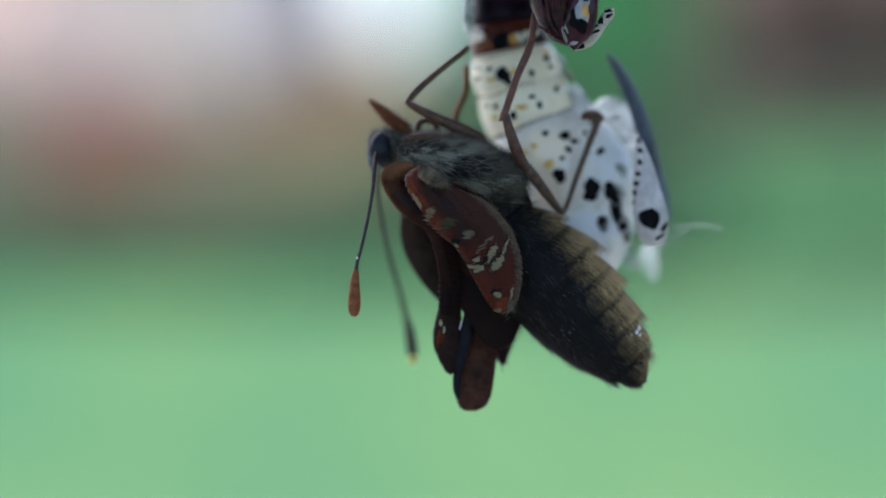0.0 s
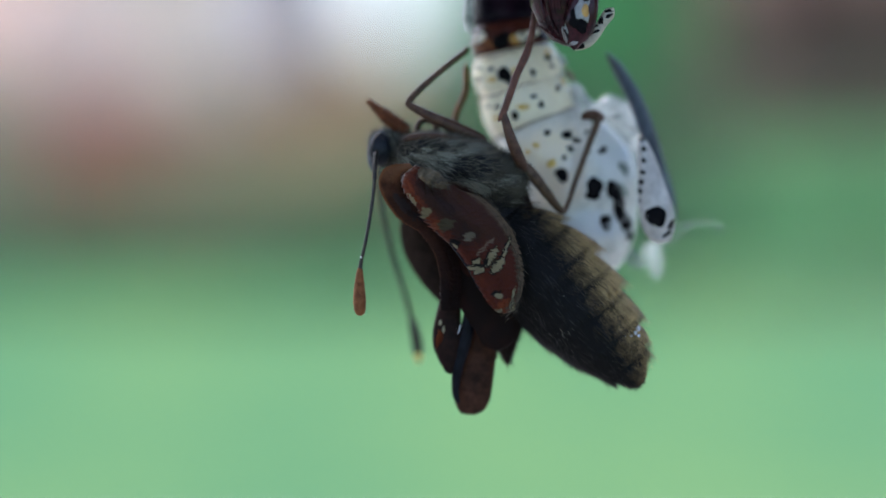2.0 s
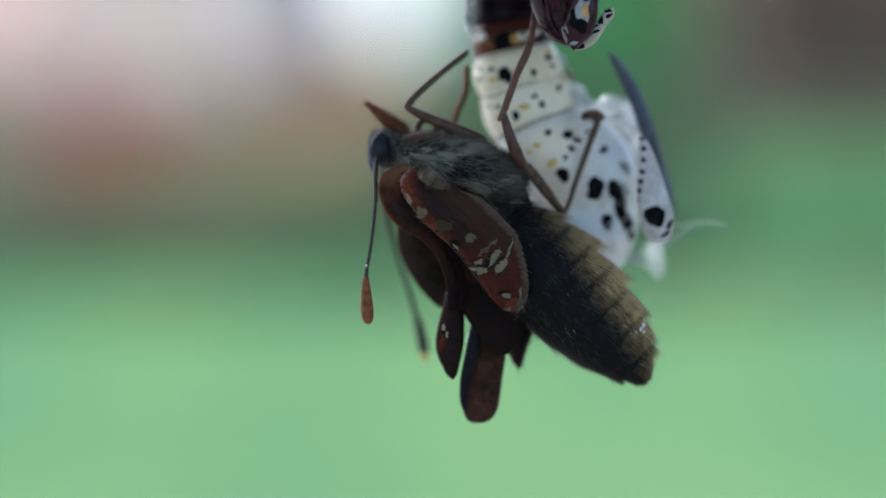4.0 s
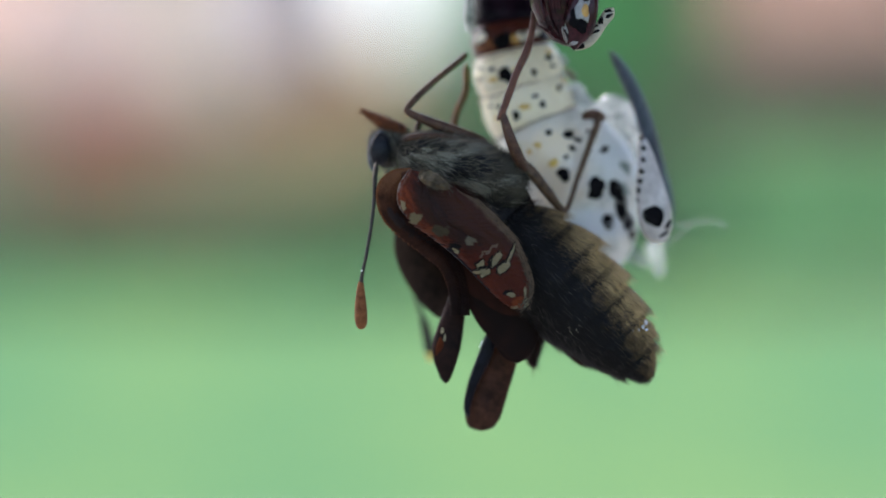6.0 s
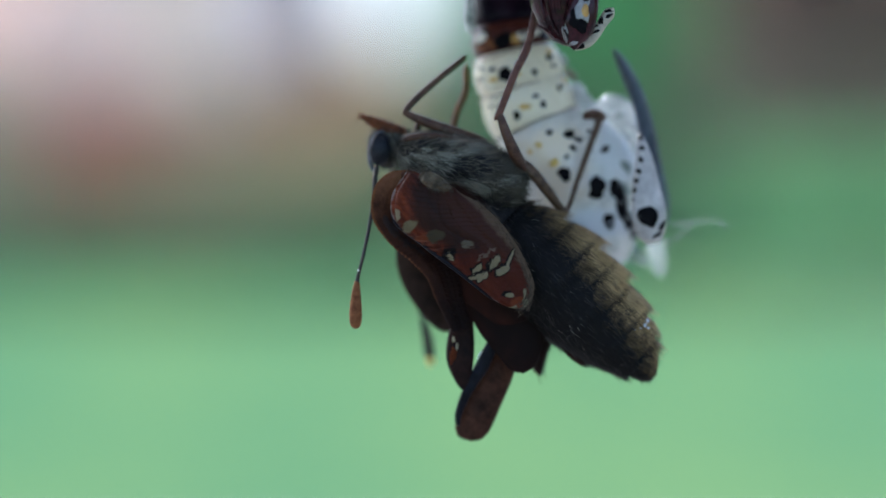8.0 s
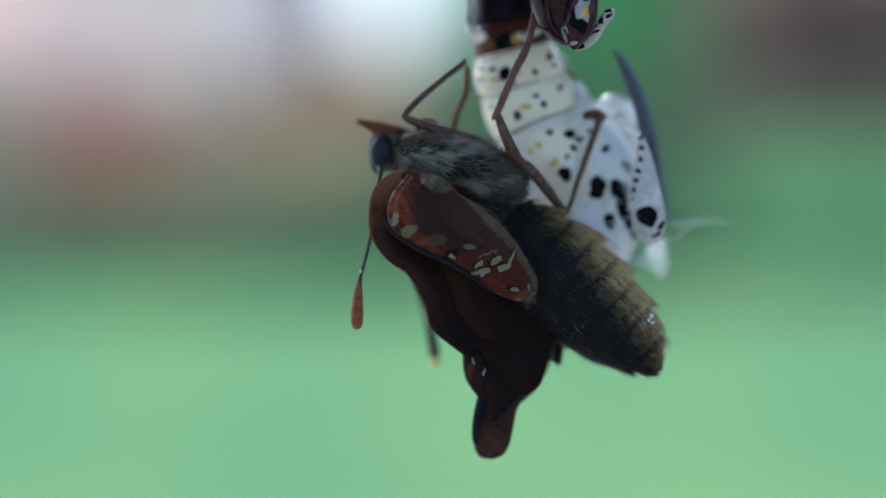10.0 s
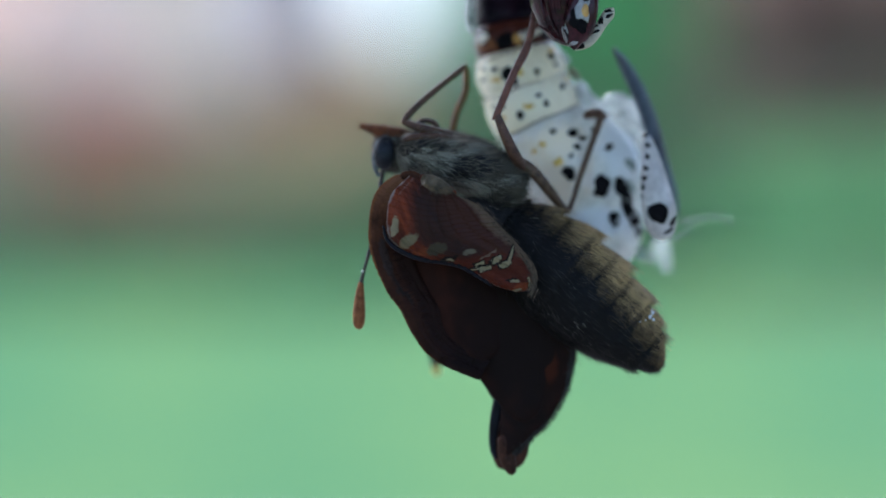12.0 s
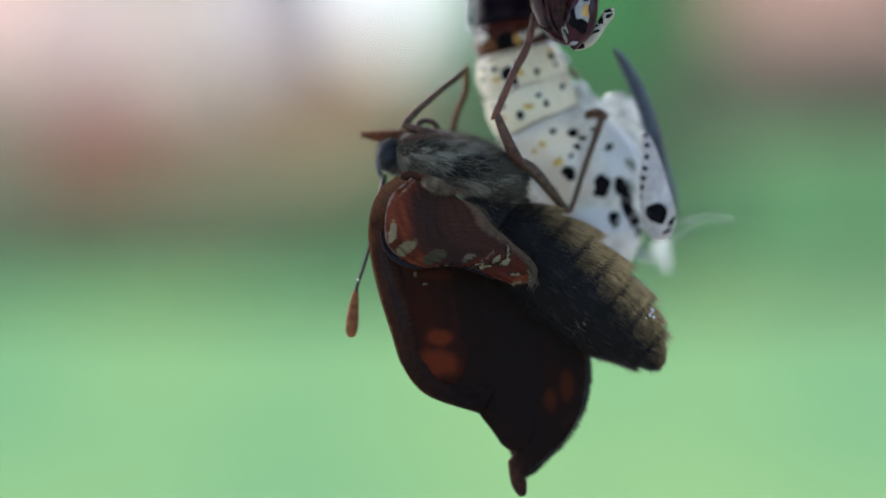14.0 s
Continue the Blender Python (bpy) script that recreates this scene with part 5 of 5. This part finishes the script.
def hindwing():
    """The spotted hindwing: a membrane of small pieces that slides out of its folds as the wing fills."""
    shapes = hindwing_shapes()
    hold = part("hindwing", loft([(742, 312, -8, 5, 5), (775, 326, -10, 9, 6), (808, 345, -8, 6, 5)], 20, 14, crumple=3, grain=14), M["wing_red"], BUG, "brick-red hindwing with cream spots, still soft")
    ribs = (0.16, 0.33, 0.5, 0.67, 0.84)

    def relief(s, t):
        d = -16 * (1 - (2 * t - 1) ** 2) * math.sin(math.pi * min(1, 0.2 + s)) + 8 * max(0, 0.14 - t) / 0.14
        for k in ribs:
            d -= 2.6 * math.exp(-((t - k) / 0.035) ** 2) * (0.4 + s)
        return d + 2.0 * noise.noise(Vector((s * 6, t * 4, 3)))
    # The fifth zone, pale at the outer edge, is a painted highlight.
    zones = [(1, 0.18, 0.40, (0.040, 0.019, 0.015), 0.9), (1, 0.58, 0.74, (0.080, 0.028, 0.017), 0.75), (0, 0.50, 0.64, (0.125, 0.023, 0.011), 0.7), (1, 0.88, 0.96, (0.19, 0.125, 0.078), 0.9), (1, 0.035, 0.0, (0.30, 0.23, 0.19), 0.9), (0, 0.96, 0.99, (0.16, 0.10, 0.06), 0.6)]
    cells = [(848, 467, 9, 4.5, 24), (877, 461, 11, 5.5, 28), (840, 482, 10, 4.5, 34), (858, 478, 10, 6.5, 30), (893, 471, 11, 5, 18), (907, 455, 2.6, 13, -26)]
    marks = [(u - 1, v, a + 2.5, b + 2.5, c, INK, 4) for u, v, a, b, c in cells] + [(u, v, a, b, c, CREAM, 4) for u, v, a, b, c in cells] + [
        (866, 466, 1.6, 14, -38, INK), (849, 475, 16, 1.5, 22, INK), (885, 467, 16, 1.5, 20, INK),
        (798, 452, 15, 9, 20, INK), (905, 506, 9, 4, 8, INK), (748, 434, 30, 7, 18, (0.22, 0.055, 0.02)), (925, 519, 14, 8, 10, (0.26, 0.055, 0.018)),
        (863, 450, 20, 1.8, 22, (0.20, 0.13, 0.09)), (831, 438, 13, 5.5, -8, DULL), (912, 509, 9, 3.2, -14, CREAM), (940, 521, 5, 8, 0, CREAM), (937, 507, 2.4, 9, 10, CREAM), (914, 527, 9, 3, 8, CREAM),
        (699, 391, 6.5, 15, -14, CREAM), (724, 413, 18, 10, 34, (0.25, 0.205, 0.11)), (775, 428, 17, 11, 6, (0.085, 0.066, 0.038)), (799, 455, 7.5, 4, -8, CREAM)]
    cloth = wing_skin("hindwing_scales", M["wing_red"], zones, marks, 0.5)
    wing_sheet("hindwing", hold, "membrane", shapes, 10.5, 30, 10, -44, relief, cloth, tuck=((0, 3, 5.5, 6.5, 8, 10.5), (0.9, 0.85, 0.75, 0.68, 0.6, 0)))
    for k in range(20):
        s = 0.30 + 0.50 * k / 19
        u0, v0 = sheet(shapes[10.5], s, -0.03)
        du, dv = stretch_of(shapes[10.5], s, 0.0)[:, 0] / 42
        fat = 2.0 + 3.0 * math.sin(math.pi * k / 19)
        roll = loft([(u0 - du, v0 - dv, -30, fat * 0.7, fat * 0.7), (u0, v0, -33, fat, fat), (u0 + du, v0 + dv, -30, fat * 0.7, fat * 0.7)], 9, 10, crumple=1, grain=8, blunt=False)
        ob = part("edge_roll", roll, M["gloss_black"], hold, "blue-black rolled wing edge", pivot=at(u0, v0, -33))
        keyed(f"edge roll {k}", ob, u0, v0, -33, path_on(shapes, 10.5, s, -0.03, -33))
    rng = random.Random(12)
    for k in range(26):
        s = 0.12 + 0.86 * k / 25
        rows = path_on(shapes, 10.5, s, 0.99, -44 + 8)
        u0, v0 = sheet(shapes[10.5], s, 0.99)
        du, dv = stretch_of(shapes[10.5], s, 0.99)[:, 0]
        l = math.hypot(du, dv)
        w = Vector((du / l, 0, -dv / l))
        bm = bmesh.new()
        for _ in range(30):
            p = at(u0 + rng.uniform(-12, 12) * du / l + rng.uniform(-9, 0), v0 + rng.uniform(-12, 12) * dv / l + rng.uniform(-1, 7), -44 + rng.uniform(-4, 5))
            d = (w * rng.uniform(0.6, 1.2) + Vector((rng.uniform(-0.2, 0.3), rng.uniform(-0.3, 0.1), rng.uniform(-0.2, 0.2)))).normalized() * (rng.uniform(6, 13) * U)
            sd = d.cross(Vector((0, 1, 0))).normalized() * (0.5 * U)
            a, b, c = bm.verts.new(p - sd), bm.verts.new(p + sd), bm.verts.new(p + d)
            e = bm.verts.new(p + Vector((0, 0.8 * U, 0)))
            bm.faces.new((a, b, c)), bm.faces.new((a, c, e)), bm.faces.new((b, e, c))
        ob = part("fringe", bm, M["fringe"], hold, "pale hairy inner fringe", pivot=at(u0, v0, -36), flat=True)
        keyed(f"fringe {k}", ob, u0, v0, -36, rows)


def forewing_margin():
    """The brown front margin of the forewing, which lengthens as the wing fills."""
    shapes = margin_shapes()
    for h in shapes.values():
        h[:, 1] += np.interp(range(10), (0, 5, 7, 9), (0.8, 0.8, 0.25, 0.15))[:, None] * (h[:, 1] - h[:, 0])
    hold = part("forewing", loft([(748, 318, 6, 6, 6), (728, 312, 6, 10, 7), (708, 312, 6, 6, 5)], 16, 12, crumple=2, grain=12), M["wing_brown"], BUG, "brown forewing, still soft and folded")

    def relief(s, t):
        d = 9 * abs(3.6 * min(t, 0.5) - 0.8) ** 2 + 8 * max(0, t - 0.45)
        for k in (0.12, 0.28, 0.41, 0.7):
            d -= 2.2 * math.exp(-((t - k) / 0.035) ** 2)
        return d + 1.6 * noise.noise(Vector((s * 9, t * 3, 5)))
    zones = [(0, 0.34, 0.1, (0.26, 0.112, 0.052), 0.75), (0, 0.30, 0.46, (0.038, 0.015, 0.011), 0.7), (1, 0.40, 0.62, (0.020, 0.0088, 0.0072), 0.95), (1, 0.08, 0.01, (0.20, 0.075, 0.028), 0.85), (0, 0.62, 0.8, (0.019, 0.009, 0.0075), 0.6), (0, 0.86, 0.96, (0.013, 0.007, 0.006), 0.9)]
    cloth = wing_skin("forewing_scales", M["wing_brown"], zones, [(684, 470, 9, 46, 12, (0.046, 0.030, 0.026)), (706, 545, 8, 40, 20, (0.034, 0.022, 0.019))], 0.5)
    wing_sheet("margin", hold, "membrane", shapes, 14.0, 50, 6, 4, relief, cloth)


EMBER, ORANGE = (0.032, 0.009, 0.0055), (0.125, 0.024, 0.009)
GLOW = {
    "fore_a": [(768, 625, 58, 66, EMBER), (735, 540, 40, 44, EMBER), (774, 643, 33, 25, ORANGE), (776, 597, 23, 13, ORANGE), (775, 487, 30, 8, (0.05, 0.013, 0.007))],
    "fore_b": [(855, 590, 62, 190, (0.0150, 0.0078, 0.0066))],
    "fore_c": [(915, 620, 110, 190, (0.0130, 0.0078, 0.0068))],
    "fore_d": [(945, 640, 100, 200, (0.0125, 0.0078, 0.0068)), (975, 690, 46, 44, (0.018, 0.0075, 0.005)), (945, 622, 30, 34, (0.018, 0.0075, 0.005)), (1002, 682, 12, 24, (0.050, 0.014, 0.007)), (974, 706, 11, 18, (0.050, 0.014, 0.007))],
}


def wings():
    hindwing()
    forewing_margin()
    # forewing membrane panels, drawn as they lie at the end
    pan = [
        ("fore_a", [(748, 380, 0, 30, 3), (744, 450, 0, 54, 4), (756, 540, 0, 52, 4), (780, 620, 0, 48, 4), (804, 680, 0, 28, 4)], (740, 370), 20,
         [(0, 790, 275, 16, 36), (3, 790, 275, 16, 36), (5.3, 780, 278, 17, 36), (6.5, 776, 282, 17, 36), (8.2, 766, 290, 18, 36), (10.3, 768, 332, 18, 36), (11, 761, 338, 15, 36), (12, 750, 350, 8, 35), (12.5, 745, 354, 7, 32), (13, 742, 360, 4, 26), (14, 740, 370, 0, 18)], "wing_dark", 11),
        ("fore_b", [(790, 430, 0, 50, 3), (790, 510, 0, 78, 4), (795, 590, 0, 84, 4), (810, 652, 0, 64, 4), (826, 714, 0, 36, 4)], (800, 420), 26,
         [(0, 825, 255, 18), (3, 825, 258, 18), (5.3, 822, 276, 18), (6.5, 822, 284, 18), (8.2, 820, 296, 16), (10.3, 812, 316, 10), (11, 810, 328, 8), (12, 806, 352, 5), (12.5, 802, 370, 3), (13, 800, 392, 1), (14, 800, 420, 0)], "wing_dark", 12),
        ("fore_c", [(860, 470, 0, 60, 3), (875, 550, 0, 84, 4), (895, 640, 0, 86, 4), (905, 710, 0, 66, 4), (912, 760, 0, 40, 4), (916, 800, 0, 20, 4)], (860, 440), 32,
         [(0, 850, 258, -4), (3, 850, 262, -4), (5.3, 852, 280, 0), (6.5, 854, 288, 2), (8.2, 852, 308, 3), (10.3, 852, 350, 4), (11, 852, 364, 4), (12, 855, 392, 3), (12.5, 857, 408, 2), (13, 858, 424, 1), (14, 860, 440, 0)], "wing_dark", 13),
        ("fore_d", [(930, 520, 0, 60, 3), (960, 600, 0, 72, 4), (975, 670, 0, 66, 4), (965, 740, 0, 52, 4), (940, 800, 0, 28, 4), (924, 845, 0, 8, 4)], (930, 500), 38,
         [(0, 806, 388, 42), (3, 806, 388, 42), (5.3, 808, 388, 42), (6.5, 808, 388, 42), (8.2, 808, 388, 42), (8.7, 834, 360, 32), (9.2, 844, 330, 18), (9.7, 858, 370, 6), (10.3, 874, 432, 0), (11, 886, 445, 0), (12, 901, 466, 0), (12.5, 907, 474, 0), (13, 922, 490, 0), (14, 930, 500, 0)], "wing_dark", 14),
    ]
    obs = {}
    for key, rows, pv, dep, poses, m, sd in pan:
        obs[key] = wing_piece(key, "forewing_panel", rows, m, pv, dep, poses, "dark unfolding forewing membrane", cup=6, crumple=3, grain=60, seed=sd, blotches=GLOW.get(key, ()))
    o, tr = obs["fore_a"]
    spots(tr, o, [(735, 486, 3.5, 5, 20), (752, 503, 4, 2.4, 0)], M["tegula"], "cream_spot")
    o, tr = obs["fore_d"]
    part("fringe", hairs(o, 2600, 13, 0.5, Vector((0.75, 0, -0.55)), 0.15, 21, keep=lambda p, n: n.x > 0.35), M["hair_dark"], o, flat=True)
    # narrow folded tips
    t1, tr = wing_piece("tip_spotted", "wing_tip", [(800, 480, 0, 12, 7), (798, 530, 0, 18, 9), (793, 575, 0, 24, 10), (791, 610, 0, 24, 9), (795, 646, 0, 13, 6), (798, 664, 0, 4, 4)], "wing_black", (796, 520), 54,
        [(0, 796, 520, 0), (1.5, 795, 519, 0), (3, 796, 522, 0), (5.3, 808, 535, -4), (6.0, 805, 536, -7), (6.5, 806, 538, -8), (7.5, 814, 546, 0), (8.2, 818, 550, 2), (10.3, 838, 580, 14), (11, 846, 590, 20), (12, 856, 604, 24), (12.5, 862, 612, 26), (13, 868, 622, 28), (14, 880, 650, 30)],
        "folded black wing tip with pale spots", cup=2, crumple=2, seed=21)
    spots(tr, t1, [(780, 572, 2.6, 6, 10), (786, 584, 2.2, 6, 0)], M["cream"], "cream_spot")
    spots(tr, t1, [(778, 600, 6, 16, 0)], M["wing_orange"], "orange_spot", 0.8, 0.26)
    tb, tr = wing_piece("tip_brown", "wing_tip", [(858, 520, 0, 22, 6), (853, 590, 0, 31, 8), (843, 650, 0, 34, 8), (838, 700, 0, 32, 7), (842, 728, 0, 20, 5)], "wing_tip", (846, 560), 74,
        [(0, 846, 560, 0), (1.5, 844, 565, 0), (3, 846, 572, 0), (5.3, 876, 592, -1), (5.5, 877, 593, -2.5), (6.0, 884, 598, -9), (6.5, 886, 602, -12), (7.5, 884, 613, -14), (8.2, 882, 624, -16), (10.3, 889, 651, -2), (11, 893, 662, 0), (12, 906, 664, 2), (12.5, 914, 652, 3), (13, 920, 650, 3), (14, 930, 645, 3)],
        "brown folded wing tip", cup=6, crumple=4, seed=22)
    part("rolled_edge", loft([(836, 530, 58, 10, 6), (826, 590, 56, 12, 7), (812, 645, 56, 9, 6), (808, 688, 60, 6, 5), (814, 708, 64, 3, 3)], 26, 12, crumple=3, grain=18), M["gloss_black"], tb, "glossy black rolled edge")
    # Thin white strip: a highlight painted on the rolled edge.
    part("glint", loft([(817, 568, 46, 0.5, 0.7), (815, 576, 45, 0.8, 0.8), (813, 584, 46, 0.5, 0.7)], 12, 8, crumple=1, grain=10), M["wet"], tb, "white streak in place of a wet glint")
    wing_piece("tip_end", "wing_tip", [(908, 808, 0, 8, 4), (915, 828, 0, 13, 5), (920, 852, 0, 14, 5), (925, 870, 0, 10, 5), (928, 880, 0, 5, 3)], "wing_tip", (900, 780), 30,
        [(0, 846, 540, 0, 90), (3, 846, 545, 0, 90), (5.3, 868, 560, 0, 90), (8.2, 866, 575, 0, 90), (10.3, 862, 690, 2, 90), (11, 868, 706, 2, 84), (12, 878, 742, 1, 40), (12.5, 882, 755, 1, 30), (13, 888, 766, 1, 34), (14, 898, 780, 0, 50)], "brown end of the wing tip", cup=2, crumple=2, seed=29, rings=24, sides=16)
    e = wing_piece("tip_far", "far_wing_panel", [(890, 480, 0, 30, 6), (890, 560, 0, 34, 8), (888, 610, 0, 20, 6), (890, 648, 0, 5, 3)], "wing_black", (890, 520), 120,
        [(0, 890, 520, 0), (1.5, 894, 520, 2), (3, 900, 522, 2), (5.3, 932, 528, 4), (6.5, 942, 526, 2), (8.2, 945, 540, 6), (10.3, 972, 520, 10), (12, 985, 520, 14), (14, 1000, 510, 16)], "dark blurred edge of the far wing", crumple=3, seed=23)[0]
    part("fringe", hairs(e, 250, 18, 0.7, Vector((0.3, 0, -0.8)), 0.2, 22), M["hair_dark"], e, flat=True)
    wing_piece("far_left", "far_wing", [(730, 360, 0, 26, 6), (742, 420, 0, 42, 8), (768, 480, 0, 40, 7), (800, 540, 0, 22, 6)], "wing_far", (735, 370), 150,
        [(0, 742, 366, 0), (3, 741, 372, 1), (5.3, 730, 386, 1), (6.5, 730, 400, 2), (8.2, 735, 420, 2), (10.3, 760, 430, 2), (14, 790, 440, 2)], "brown far wing", crumple=4, seed=24)


body()
antennae()
legs()
wings()

# ================= how the animal and the shell move =================
def motions():
    for ob, dep, rows in MOVING.values():
        base = place_of(ob.parent)
        walk(ob, [(t, Matrix.Translation(at(u, v, *(own or [dep])) - base) @ pose(0, 0, 0, 0, -turn, 0)) for t, u, v, turn, *own in rows])
    abdomen = bpy.data.objects["abdomen"]
    base = place_of(BUG)
    walk(abdomen, [(t, Matrix.Translation(at(u, v, 66) - base) @ pose(0, 0, 0, 0, -a, 0)) for t, u, v, a in
                   [(0, 915, 400, 0), (1.5, 914, 400, -0.6), (3, 917, 400, 0.8), (5.3, 919, 399, 1.6), (6.5, 921, 398, 2.2), (7.5, 921, 398, 2.6), (8.2, 921, 398, 2.8), (10.3, 922, 397, 5), (11, 922, 397, 5.2), (12.5, 919, 396, 6.4), (14, 918, 396, 6.9)]])
    away = BOUGH_HUB - place_of(TREE)
    # The added bough lifts away while the bank behind is to look sunlit.
    walk(BOUGH, [(t, Matrix.Translation(away) @ pose(0, 0, 0, 0, a, 0)) for t, a in
                 [(0, 0), (3.2, 0), (4.4, 8), (5.3, 30), (7.0, 30), (7.4, 21), (7.7, 13), (8.0, 5), (8.4, 2), (10.3, 0), (13.4, 0), (13.6, 5), (13.8, 18), (14.0, 28)]])
    top = at(893, -110, 130)
    walk(SHELL, [(t, Matrix.Translation(top) @ pose(0, 0, 0, 0, -a, 0)) for t, a in
                 [(0, 0), (1, 0.35), (2, 0.6), (3, 0.65), (5.5, 1.2), (6, 1.05), (7, 1.1), (8, 1.25), (10.5, 1.4), (11.5, 1.6), (12, 2.35), (14, 2.35)]])
    hinge = at(1120, 190, 110) - top
    for name in ("antenna_case", "back_flap"):
        walk(bpy.data.objects[name], [(t, Matrix.Translation(hinge) @ pose(0, 0, 0, 0, -a, 0)) for t, a in
                    [(0, 0), (0.5, 0), (1, 1.2), (2, 1.8), (2.5, 1.5), (3, 0.9), (5.5, 0), (6, -0.6), (7, -0.7), (7.5, -3), (8.2, -4), (10.5, -4.9), (11, -4.6), (11.5, -3), (12, -1.5), (12.5, -2.2), (14, -2.2)]])


motions()
